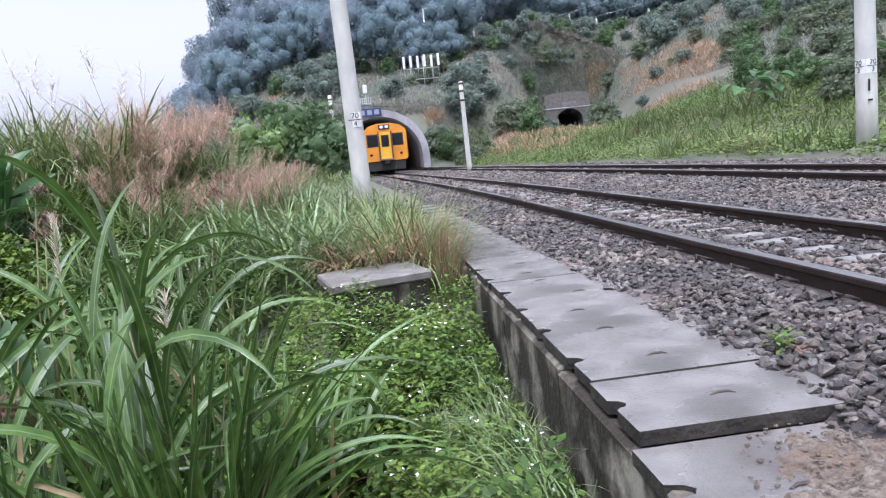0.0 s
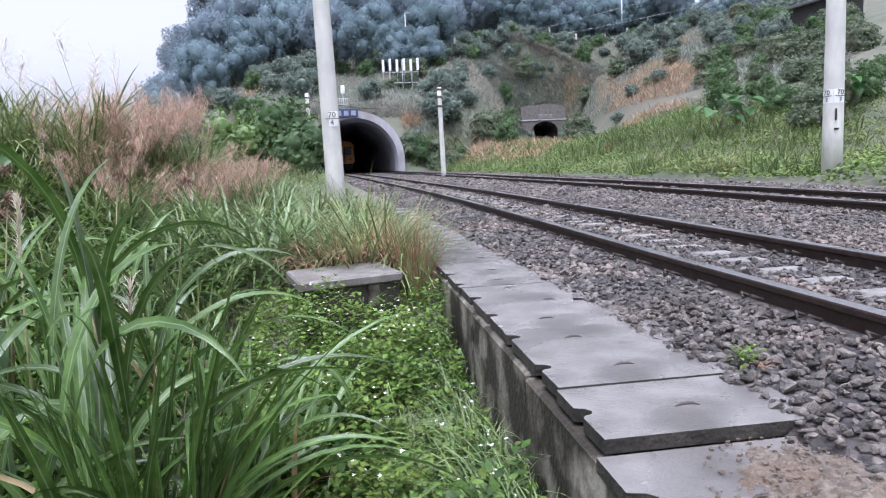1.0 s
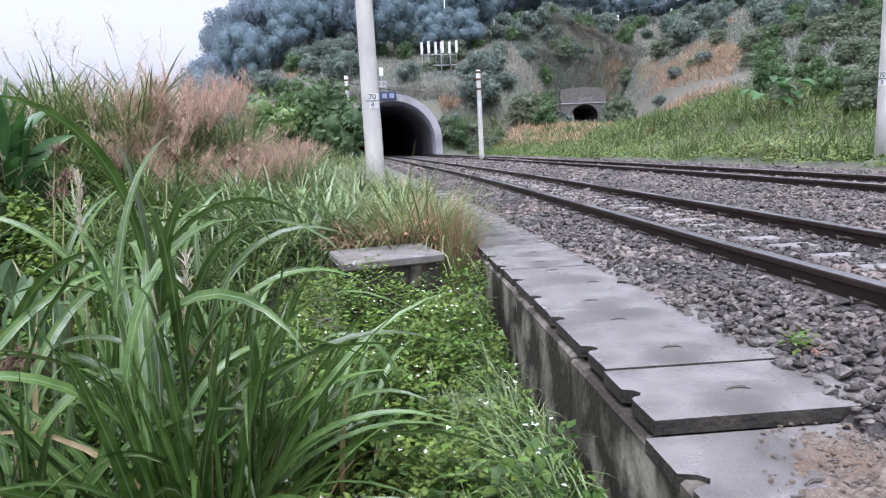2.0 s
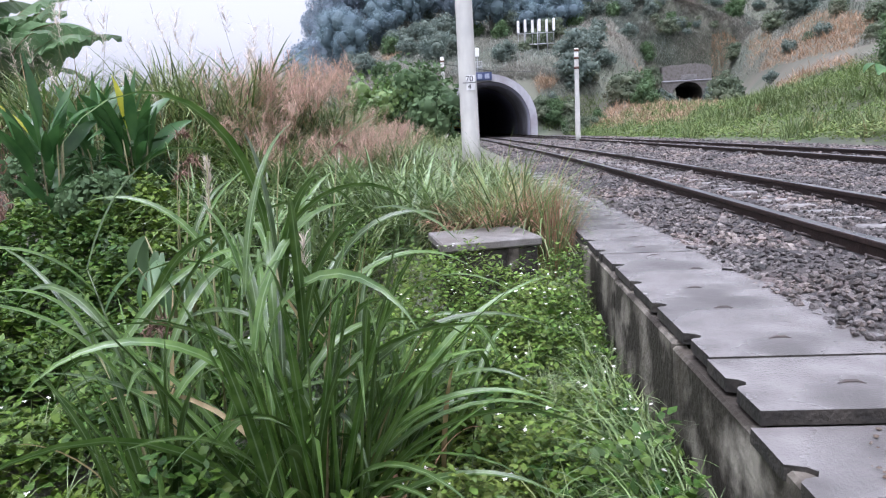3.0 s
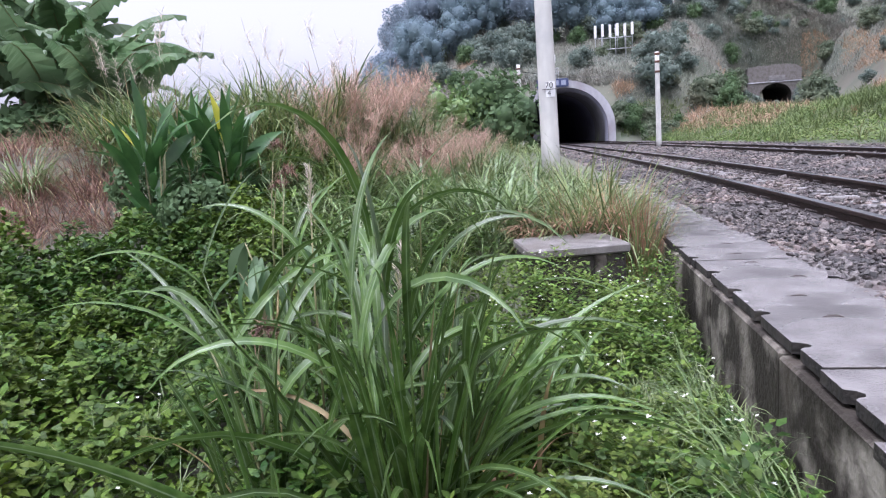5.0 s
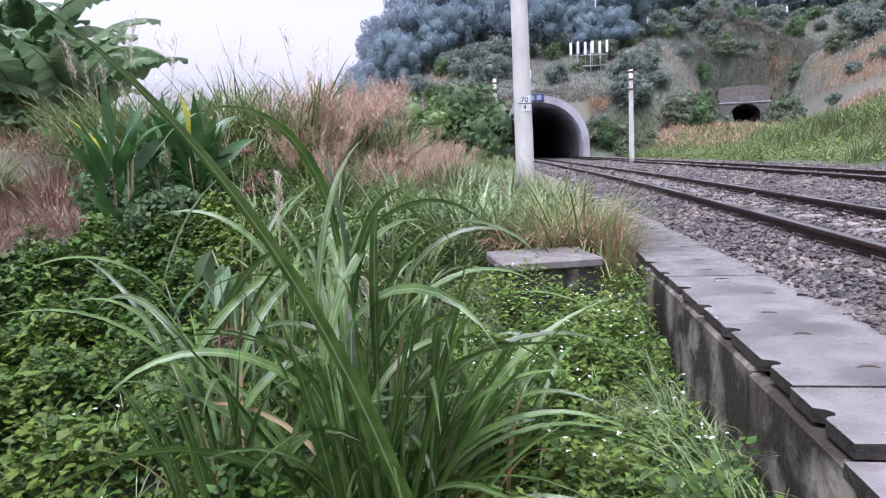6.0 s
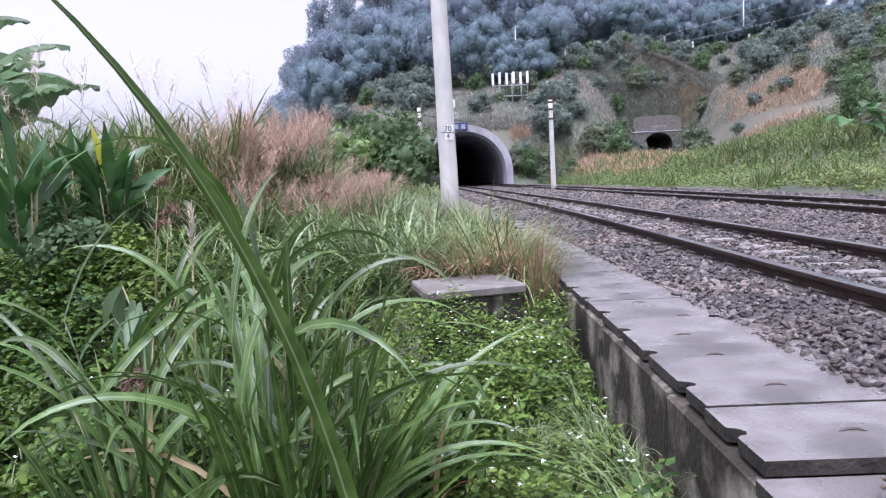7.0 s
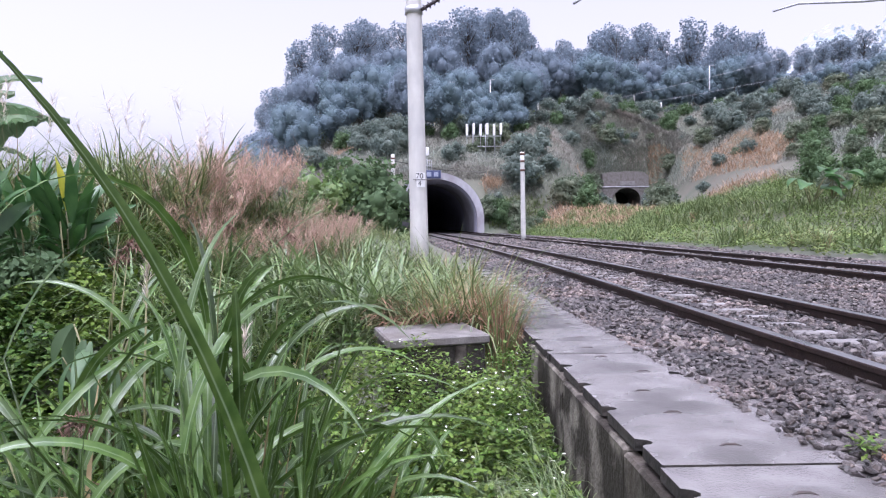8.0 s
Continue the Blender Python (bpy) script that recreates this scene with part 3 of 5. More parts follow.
def old_portal():
    m = pose(26.6, 95, 4.5, 0, 0, -6)
    thing = empty("old_tunnel_portal", "weathered grey concrete portal of an old tunnel", "tunnel portal", m)
    ring = [(-1.9, -2.5)] + [(-1.9 * math.cos(math.pi * k / 12), 0.15 + 1.5 * math.sin(math.pi * k / 12)) for k in range(13)] + [(1.9, -2.5)]
    out = [(-3.4, -2.5), (-3.4, 0.5), (-3.4, 2.2), (-3.4, 3.7), (-2.4, 3.95), (-1.2, 3.9), (-0.6, 4.0), (0, 4.05), (0.6, 4.0), (1.2, 4.0), (2.4, 3.8), (3.0, 3.4), (3.0, 2.2), (3.0, 0.5), (3.0, -2.5)]
    n = len(ring)
    v, f = [], []
    for y, r in ((0, ring), (0, out), (1.2, out), (9, [(a * 0.98, b) for a, b in ring])):
        v += [(p[0], y, p[1]) for p in r]
    for a, b in ((0, 1), (1, 2), (0, 3)):
        f += [(a * n + k, a * n + k + 1, b * n + k + 1, b * n + k) for k in range(n - 1)]
    part("headwall", mesh("headwall", v, f, BLOCK), BLOCK, thing)
    part("plaque", box(-0.9, 1.1, -0.08, 0.02, 2.0, 2.6, 0.02), STEEL, thing, "dark name plaque")
    part("coping", box(-3.5, 3.1, -0.12, 0.3, 1.75, 1.9, 0.03), PORTAL, thing, "pale weathered concrete ledge")
    # added black plate shuts the bore and stands for the dark inside
    part("bore_dark", box(-2.1, 2.1, 8.9, 9.1, -2.6, 2.6), GEAR, thing, "black plate added for the darkness of the bore")


old_portal()

# ---- poles ----


def mast(name, label, x, y, height, r0, r1, lean=(0, 0), z=None):
    z0 = float(land(x, y)) if z is None else z
    thing = empty(name, label, "pole", pose(x, y, z0, 0, 0, 0), "catenary poles")
    ks = np.linspace(0, 1, 9)
    part("shaft", tube([(lean[0] * k * height, lean[1] * k * height, -0.3 + (height + 0.3) * k) for k in ks], [r0 + (r1 - r0) * k for k in ks], 20), POLE, thing)
    return thing


def digits(text, size, mat, parent, m):
    c = bpy.data.curves.new("number", "FONT")
    c.body, c.size, c.align_x, c.align_y, c.extrude = text, size, "CENTER", "CENTER", 0.002
    tmp = new("number", c)
    me = bpy.data.meshes.new_from_object(tmp.evaluated_get(bpy.context.evaluated_depsgraph_get()))
    bpy.data.objects.remove(tmp)
    me.materials.clear()
    me.materials.append(mat)
    return part("number", me, mat, parent, m=m)


def plate(thing, z, r, texts, turn=0):
    """A curved white number plate round the shaft, facing the line of sight."""
    a0, a1, n = -128, -52, 10
    v, f = [], []
    for k in range(n + 1):
        a = radians(a0 + (a1 - a0) * k / n)
        for zz in (z - 0.14, z + 0.14):
            v.append(((r + 0.006) * math.cos(a), (r + 0.006) * math.sin(a), zz))
    f = [(2 * k, 2 * k + 2, 2 * k + 3, 2 * k + 1) for k in range(n)]
    pl = part("number_plate", mesh("number_plate", v, f, WHITE, True), WHITE, thing, "white plate with black kilometre figures", pose(0, 0, 0, 0, 0, turn))
    part("rule", box(-0.13, 0.13, -r - 0.012, -r - 0.003, z - 0.006, z + 0.006), BLACK, pl)
    digits(texts[0], 0.15, BLACK, pl, pose(0, -r - 0.012, z + 0.07, 90))
    digits(texts[1], 0.13, BLACK, pl, pose(0, -r - 0.012, z - 0.075, 90))


def build_masts():
    a = mast("catenary_mast", "tall pale round concrete mast with a number plate", -2.28, 13.0, 9.2, 0.185, 0.125, (-0.016, 0), -0.35)
    plate(a, 1.97, 0.172, ("70", "4"))
    part("band", tube([(-0.09, 0, 5.2), (-0.09, 0, 5.34)], [0.175, 0.175], 16), GALV, a, "galvanised clamp band")
    arm = part("strut_insulator", tube([(0.05, -0.12, 5.25), (0.55, -0.15, 5.55)], [0.035, 0.035], 8), CERAMIC, a, "ribbed brown insulator")
    ribs = bmesh.new()
    for k in range(11):
        p = Vector((0.12, -0.124, 5.29)).lerp(Vector((0.95, -0.17, 5.79)), k / 10)
        q = Vector((0.12, -0.124, 5.29)).lerp(Vector((0.95, -0.17, 5.79)), k / 10 + 0.03)
        tube([p, q], [0.075, 0.05], 10, ribs)
    part("ribs", ribs, CERAMIC, arm)
    part("cantilever", tube([(0.5, -0.15, 5.5), (2.6, -0.25, 6.8)], [0.035, 0.035], 8), GALV, a, "galvanised steel arm")
    part("registration_arm", tube([(3.05, 0, 5.42), (3.3, 0, 5.58), (4.2, 0, 5.75)], [0.025, 0.022, 0.02], 6), GALV, a, "thin steel arm over the track")
    b = mast("catenary_mast", "tall pale round concrete mast with figures in a band", 8.2, 12.9, 9.2, 0.205, 0.15, (0.0, 0), 0.1)
    plate(b, 1.62, 0.19, ("70", "3"))
    plate(b, 1.62, 0.19, ("70", "3"), -78)
    part("arrow_mark", box(-0.11, -0.07, -0.205, -0.19, 1.12, 1.36), BLACK, b, "black painted mark")
    part("arrow_mark", box(-0.12, -0.02, -0.205, -0.19, 0.92, 0.96), BLACK, b, "black painted mark")
    part("cantilever", tube([(-0.1, 0, 5.15), (-1.7, 0, 5.0), (-3.0, 0, 4.95), (-3.5, 0, 4.8)], [0.03, 0.028, 0.022, 0.02], 8), GALV, b, "galvanised steel arm")
    c = mast("catenary_mast", "slim banded concrete mast beside the far track", 2.74, 33.1, 4.25, 0.125, 0.10, (-0.012, 0), 0.15)
    for z in (3.3, 3.75, 4.1):
        part("band", tube([(-0.04, 0, z), (-0.04, 0, z + 0.1)], [0.118, 0.118], 12), BROWN, c, "dark band")
    d = mast("catenary_mast", "slim banded concrete mast beside the tunnel", -4.0, 41.3, 5.0, 0.13, 0.105, (-0.012, 0), 0.2)
    for z in (3.6, 4.3, 4.7):
        part("band", tube([(-0.05, 0, z), (-0.05, 0, z + 0.1)], [0.122, 0.122], 12), BROWN, d, "dark band")
    part("cable", tube([(-0.05, 0, 4.6), (3, 4, 4.4), (7, 14, 5.0)], [0.02] * 3, 5), BLACK, d, "slack black cable")


build_masts()


def build_antennas():
    m = pose(5.0, 80.0, float(land(5.0, 80.0)))
    top = 12.9 - m.translation.z
    t = empty("antenna_frame", "steel frame with six white panel antennas", "antenna", m)
    for x in (-1.3, 0.2, 1.3):
        part("leg", tube([(x, 0, -0.3), (x, 0, top)], [0.06, 0.05], 6), GALV, t)
    for z in (top - 2.6, top - 1.4):
        part("rail", tube([(-2.1, 0, z), (2.1, 0, z)], [0.05, 0.05], 6), GALV, t)
    for k in range(6):
        x = -2.0 + 0.8 * k
        part("mount", tube([(x, -0.1, top - 2.7), (x, -0.1, top)], [0.035, 0.035], 6), GALV, t)
        z1 = top + 0.1 * (k % 2)
        part("panel", box(x - 0.14, x + 0.14, -0.28, -0.1, z1 - 1.35, z1, 0.03), WHITE, t, "white panel antenna")


build_antennas()


def build_lamps():
    for x, y, h in ((41.9 * 1.26, 129, 7.6), (2.0, 108, 6.0), (6.0, 108, 5.0), (8.6, 108, 6.5), (15.7, 110, 8.5), (16.9, 112, 7.0), (60.0, 132, 5), (68, 130, 5)):
        z = float(land(x, y))
        t = empty("street_lamp", "thin pale street lamp post by the hill road", "lamp post", pose(x, y, z - 0.3), "hill road lamps")
        part("post", tube([(0, 0, 0), (0, 0, h)], [0.13, 0.09], 6), WHITE, t)
        part("head", box(-0.1, 0.9, -0.12, 0.12, h, h + 0.15, 0.03), GALV, t)
    for x in np.linspace(22, 78, 12):
        y = 126.0 - 0.25 * max(0, x - 54)
        p = part("marker_post", box(-0.16, 0.16, -0.12, 0.12, -0.5, 1.3, 0.03), WHITE, m=pose(x, y, float(land(x, y))))
        tagged(p, "short white marker post on the road edge", "post", "road edge posts")
    for z0, z1 in ((21.5, 36), (20.5, 31)):
        c = part("power_line", tube([(24 + 60 * k / 8, 118 - 12 * k / 8, z0 + (z1 - z0) * k / 8 - 1.2 * math.sin(math.pi * k / 8)) for k in range(9)], [0.022] * 9, 5), GALV)
        tagged(c, "pale sagging overhead cable", "cable", "power lines")
    hut = empty("hill_hut", "dark hut with a sloping roof on the bank", "hut", pose(47.5, 66, float(land(47.5, 66)) - 0.4, 0, 0, -25))
    part("wall", box(-3.4, 3.4, -2.5, 2.5, 0, 2.2, 0.03), GEAR, hut)
    part("roof", box(-4.2, 4.2, -3.2, 3.2, 2.2, 2.5, 0.05), ROOF, hut, m=pose(0, 0, 0, 0, -12, 0))


build_lamps()

# ---- plants ----


def crown_lobes(lobes, seed, small=False):
    """Centres and radii of the lumps of a crown, radius about one."""
    r = np.random.default_rng(seed)
    d = r.normal(0, 1, (lobes, 3))
    d /= np.linalg.norm(d, axis=1)[:, None]
    c = d * (r.uniform(0.1, 1.0, lobes) ** 0.5)[:, None] * (0.82 if small else 0.70)
    return c, r.uniform(0.17, 0.30, lobes) if small else r.uniform(0.22, 0.42, lobes)


def leaf_quads(cs, rad, n, leaf, seed, jitter=0.75):
    """Small leaf-shaped quads over the outer skin of the lumps, facing outwards unevenly."""
    r = np.random.default_rng(seed)
    k = r.choice(len(cs), n, p=rad ** 2 / (rad ** 2).sum())
    d = r.normal(0, 1, (n, 3))
    d /= np.linalg.norm(d, axis=1)[:, None]
    p = cs[k] + d * (rad[k] * r.uniform(0.84, 1.28, n))[:, None]
    inside = (np.linalg.norm(p[:, None, :] - cs[None], axis=2) < 0.8 * rad[None]).any(1)
    p, d = p[~inside], d[~inside]
    n = len(p)
    nr = d + r.normal(0, jitter, (n, 3)) + (0, 0, 0.25)
    nr /= np.linalg.norm(nr, axis=1)[:, None]
    t = np.cross(nr, r.normal(0, 1, (n, 3)))
    t /= np.linalg.norm(t, axis=1)[:, None]
    ln = leaf * r.uniform(0.55, 1.45, n)[:, None]
    return p, t * ln, np.cross(nr, t) * ln * 0.62


def tree_kind(name, label, height, crown_r, crown_h, mat, leaves, leaf, lobes, seed, airy=False, core=True):
    """A tree or bush at the origin, to be copied: trunk, limbs and a lumpy crown of small leaves."""
    r = random.Random(seed)
    thing = empty(name, label, "tree" if name == "tree" else "bush")
    cz = height - crown_h
    size = np.array((crown_r, crown_r, crown_h * 0.6))
    mid = np.array((0, 0, cz + crown_h * 0.5))
    cs, rad = crown_lobes(lobes, seed, airy)
    if name == "tree":
        bm = tube([(0, 0, -0.5), (0.1, 0, cz * 0.5), (0.0, 0.1, cz + 0.7 * crown_h)], [0.016 * height, 0.012 * height, 0.004 * height], 7)
        for c in cs[:: (1 if airy else 2)]:
            q = c * size + mid
            h = max(cz * 0.7, float(q[2]) - crown_h * 0.35)
            tube([(0, 0, h), (float(q[0]) * 0.55, float(q[1]) * 0.55, h + (float(q[2]) - h) * 0.45), tuple(map(float, q))], [0.006 * height, 0.004 * height, 0.0015 * height], 4, bm)
        part("trunk", bm, BARK, thing)
    p, t, b = leaf_quads(cs, rad, leaves, leaf, seed + 1)
    p, t, b = p * size + mid, t * crown_r, b * crown_r
    v = np.stack([p - t, p - b, p + t, p + b], 1).reshape(-1, 3)
    f = np.arange(len(v)).reshape(-1, 4)
    part("crown", mesh("crown", v, f, mat), mat, thing)
    if core and not airy:
        # the dense inner foliage
        bm = bmesh.new()
        for c, q in zip(cs, rad):
            bmesh.ops.create_icosphere(bm, subdivisions=1, radius=(0.88 if name == "tree" else 0.7) * q, matrix=Matrix.Translation(Vector(map(float, c))))
        for w in bm.verts:
            k = r.uniform(0.9, 1.08)
            w.co = Vector((w.co.x * k * size[0] + mid[0], w.co.y * k * size[1] + mid[1], w.co.z * k * size[2] + mid[2]))
        for face in bm.faces:
            face.smooth = True
        part("inner_foliage", bm, mat, thing)
    return thing


def build_woods():
    # all five kinds carry the haze in their leaf colour
    kinds = [
        tree_kind("tree", "dense green woodland tree on the hillside, haze in its leaf colour", 10, 4.0, 8.4, HAZEFOREST, 4300, 0.044, 30, 11),
        tree_kind("tree", "broad green woodland tree on the hillside, haze in its leaf colour", 8, 4.6, 7.2, HAZEFOREST, 4300, 0.042, 32, 12),
        tree_kind("tree", "woodland tree high on the hill, blue haze in its leaf colour", 13, 4.2, 10.0, HAZEWOOD, 4300, 0.044, 30, 13),
        tree_kind("tree", "tall airy tree on the ridge, blue haze in its leaf colour", 20, 4.6, 11.0, HAZEWOOD, 2400, 0.062, 30, 14, True),
        tree_kind("tree", "tall thin-crowned tree on the ridge", 18, 3.8, 10.0, HAZEWOOD, 1800, 0.066, 24, 15, True),
    ]
    spots = []
    r = random.Random(5)
    tries = 0
    while len(spots) < 250 and tries < 9000:
        tries += 1
        y = r.uniform(84, 185)
        x = r.uniform(-0.42, 0.75) * y - 2
        z = float(land(x, y))
        wood = (x < 14 and z > 10.5 + 0.1 * abs(x - 5) and y > 92) or z > 22.4 or (x < -14 and y > 90 and x + 2 > -0.25 * y)
        if not wood or any((x - a) ** 2 + (y - b) ** 2 < 11 for a, b, c, d in spots):
            continue
        far = y > 122
        ridge = y > 138
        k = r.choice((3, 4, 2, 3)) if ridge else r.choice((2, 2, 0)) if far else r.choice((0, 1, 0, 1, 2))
        if x > 30 and not ridge:
            k = r.choice((0, 1, 2))
        spots.append((x, y, z, k))
    for k in range(46):
        x = 16 + 64 * (k + r.random()) / 46
        y = r.uniform(128, 136) - 0.2 * max(0, x - 54)
        spots.append((x, y, float(land(x, y)) - 1.2, r.choice((0, 1, 0))))
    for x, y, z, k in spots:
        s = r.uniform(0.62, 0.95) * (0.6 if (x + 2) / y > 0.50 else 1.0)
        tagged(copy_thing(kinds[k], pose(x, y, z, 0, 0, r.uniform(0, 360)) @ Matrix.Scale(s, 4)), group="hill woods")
    for k in kinds:
        i = kinds.index(k)
        k.matrix_basis = pose(-8 + 5 * i, 126 + 4 * i, float(land(-8 + 5 * i, 126 + 4 * i)))
        tagged(k, group="hill woods")
    # a far hill beyond the gap, its haze put into the leaf colour
    n = 90
    a = rng.random(n)
    x, y = 118 + 190 * a, 250 + U(-20, 20, n)
    top = 34 + 44 * smooth(0.0, 0.16, a) + 6 * np.sin(a * 23)
    rad = U(8, 13, n)
    cs = np.stack([x, y, np.maximum(4, (top - rad) * rng.random(n) ** 0.45)], -1)
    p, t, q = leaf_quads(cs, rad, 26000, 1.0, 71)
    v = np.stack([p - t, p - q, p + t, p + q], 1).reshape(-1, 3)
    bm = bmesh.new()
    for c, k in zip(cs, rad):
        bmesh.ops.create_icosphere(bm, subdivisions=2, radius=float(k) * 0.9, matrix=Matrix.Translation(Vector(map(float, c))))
    far = tagged(part("far_woods", mesh("far_woods", v, np.arange(len(v)).reshape(-1, 4), MISTWOOD), MISTWOOD), "woods on a distant hill, pale haze put into their colour", "woods", kind="stuff")
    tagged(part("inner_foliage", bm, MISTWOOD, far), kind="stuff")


build_woods()

# ---- plants of the bank and the verge ----


def ribbed(me, k=3):
    """Marks the middle line of folded blades, for their pale rib."""
    n = len(me.vertices)
    a = me.attributes.new("rib", "FLOAT", "POINT")
    r = np.zeros(n, np.float32)
    r[1::k] = 1.0
    a.data.foreach_set("value", r)
    return me


def one_blade(x, y, z, az, el, ln, w, droop, mat=None, seg=11, fold=0.3, shape="blade", twist=0.0):
    v, f = blades([(x, y, z)], np.array([az]), np.array([el]), np.array([ln]), np.array([w]), np.array([droop]), seg, fold, shape, twist)
    return ribbed(mesh("leaf_blade", v, f, mat or BLADE, True))


def tall_grass(name, label, x, y, n, reach, seed, lean=0.0):
    """A clump of napier grass: stout stems and long arching blades, each its own part."""
    r = random.Random(seed)
    z = float(land(x, y)) - 0.03
    t = empty(name, label, "grass", pose(x, y, z), "tall grass clumps")
    for k in range(max(3, n // 9)):
        a, d = r.uniform(0, 6.28), r.uniform(0.02, 0.2)
        h = r.uniform(0.5, 0.95) * reach
        ox, oy = d * math.cos(a), d * math.sin(a)
        lx, ly = 0.22 * ox / d * r.random() + lean * h * 0.4, 0.22 * oy / d * r.random()
        pts = [(ox + lx * q * q, oy + ly * q * q, h * q) for q in (0, 0.3, 0.65, 1)]
        part("stem", tube(pts, [0.008, 0.0075, 0.006, 0.003], 6), STALK if r.random() < 0.25 else BLADE, t)
        for q in (0.45, 0.7, 0.9, 1.0):
            px, py, pz = ox + lx * q * q, oy + ly * q * q, h * q
            ln = r.uniform(0.45, 0.85) * reach
            part("leaf_blade", one_blade(px, py, pz, r.uniform(0, 6.28), radians(r.uniform(55, 84)), ln, r.uniform(0.026, 0.044), radians(r.uniform(45, 135)), twist=r.uniform(-0.9, 0.9)), BLADE, t)
    for k in range(n):
        a = r.uniform(0, 6.28)
        d = r.uniform(0.0, 0.24)
        ln = reach * r.uniform(0.6, 1.08)
        dry = r.random() < 0.04
        part("leaf_blade", one_blade(d * math.cos(a), d * math.sin(a), 0, a + r.uniform(-0.7, 0.7), radians(r.uniform(66, 89)), ln, r.uniform(0.026, 0.05) * (0.55 if dry else 1), radians(r.choice((r.uniform(8, 35), r.uniform(10, 45), r.uniform(50, 125)))), DRYBLADE if dry else BLADE, twist=r.uniform(-1.2, 1.2)), BLADE, t, "withered tan blade" if dry else "")
    for k in range(30 if n > 60 else 0):
        a, d = r.uniform(-1.2, 0.5), r.uniform(0.2, 0.48)
        part("dead_blade", one_blade(d * math.cos(a), d * math.sin(a), r.uniform(0.05, 0.3), a + r.uniform(-2.2, 2.2), radians(r.uniform(-10, 60)), r.uniform(0.18, 0.45), r.uniform(0.02, 0.04), radians(r.uniform(10, 90)), REDDRY, twist=r.uniform(-0.8, 0.8)), REDDRY, t, "dead brown blade at the foot")
    return t


clump = tall_grass("tall_grass", "large clump of tall green napier grass with arching blades", -2.82, 1.82, 92, 1.3, 3)
tall_grass("tall_grass", "clump of tall green grass beside the larger one", -3.35, 1.8, 36, 1.2, 4)
tall_grass("tall_grass", "smaller arching clump of green grass in weeds", -2.52, 2.35, 30, 0.85, 5)
tall_grass("tall_grass", "thin tuft of tall green grass in creepers", -3.5, 2.9, 20, 1.0, 6)
tall_grass("tall_grass", "thin tuft of tall green grass on the low ground", -3.0, 3.4, 20, 1.0, 8)
# the long arching blades that stand out of the clump
for bx, by, bz, a, e, ln, w, dr, tw in ((0.05, -0.05, 0.45, 8, 66, 1.05, 0.036, 95, 0.5), (0.12, 0.05, 0.25, 0, 60, 0.95, 0.034, 92, 0.6), (0.12, -0.12, 0.1, -8, 56, 0.9, 0.034, 88, 0.5), (-0.05, -0.05, 0.62, 178, 52, 1.05, 0.032, 100, 0.5), (-0.1, 0.1, 0.55, 170, 62, 0.95, 0.03, 115, -0.5), (0.0, 0.1, 0.8, 20, 62, 0.8, 0.032, 105, 0.5), (-0.1, 0.1, 0.75, 150, 70, 0.6, 0.024, 60, 0.2)):
    part("leaf_blade", one_blade(bx, by, bz, radians(a), radians(e), ln, w, radians(dr), twist=tw, seg=14), BLADE, clump)
# the blade that springs up beside the camera, swung from its foot
spring = part("swinging_blade", one_blade(0, 0, 0, radians(176), radians(86), 2.3, 0.056, radians(44), seg=18, twist=1.25), BLADE, clump, "long broad blade that springs upright")


def seed_head(x, y, z, h, az):
    t = empty("plume_reed", "pale feathery seed head on a thin reed stalk", "reed", pose(x, y, z), "plume reeds")
    part("stalk", tube([(0, 0, 0), (0.02 * math.cos(az), 0.02 * math.sin(az), h * 0.6), (0.07 * math.cos(az), 0.07 * math.sin(az), h)], [0.006, 0.005, 0.003], 5), STALK, t)
    n = 90
    q = U(0, 1, n)
    b = np.stack([0.05 * math.cos(az) + 0.03 * q * math.cos(az), 0.05 * math.sin(az) + 0.03 * q * math.sin(az), h * 0.8 + 0.26 * q], -1)
    v, f = blades(b, U(0, 6.28, n), U(0.9, 1.4, n), U(0.04, 0.08, n), U(0.004, 0.007, n), U(0, 0.6, n), 2)
    part("plume", mesh("plume", v, f, SEED), SEED, t)


seed_head(-3.35, 2.35, float(land(-3.35, 2.35)), 1.42, 1.5)
seed_head(-2.95, 2.1, float(land(-2.95, 2.1)), 1.05, 0.4)


def dry_frond(x, y, h):
    """A withered brown flower head on a thin stalk."""
    t = empty("withered_reed", "withered brown fuzzy flower head on a stalk", "reed", pose(x, y, float(land(x, y))), "withered reeds")
    part("stalk", tube([(0, 0, 0), (0.03, 0, 0.6 * h), (0.09, 0.02, h)], [0.006, 0.005, 0.003], 5), STALK, t)
    n = 160
    q = U(0, 1, n)
    v, f = blades(np.stack([0.06 + 0.1 * q, 0.02 + U(-0.03, 0.03, n), h - 0.02 + 0.05 * np.sin(3 * q)], -1), U(0, 6.28, n), U(-0.6, 1.2, n), U(0.03, 0.09, n), U(0.004, 0.008, n), U(0.2, 1.4, n), 3, shape="hair")
    part("flower_head", mesh("flower_head", v, f, RUSSET), RUSSET, t)


for fx, fy, fh in ((-4.2, 4.0, 1.3), (-3.3, 4.5, 1.25), (-3.75, 4.6, 1.3), (-3.55, 2.0, 0.75), (-4.6, 4.8, 1.25), (-4.4, 4.3, 1.1)):
    dry_frond(fx, fy, fh)


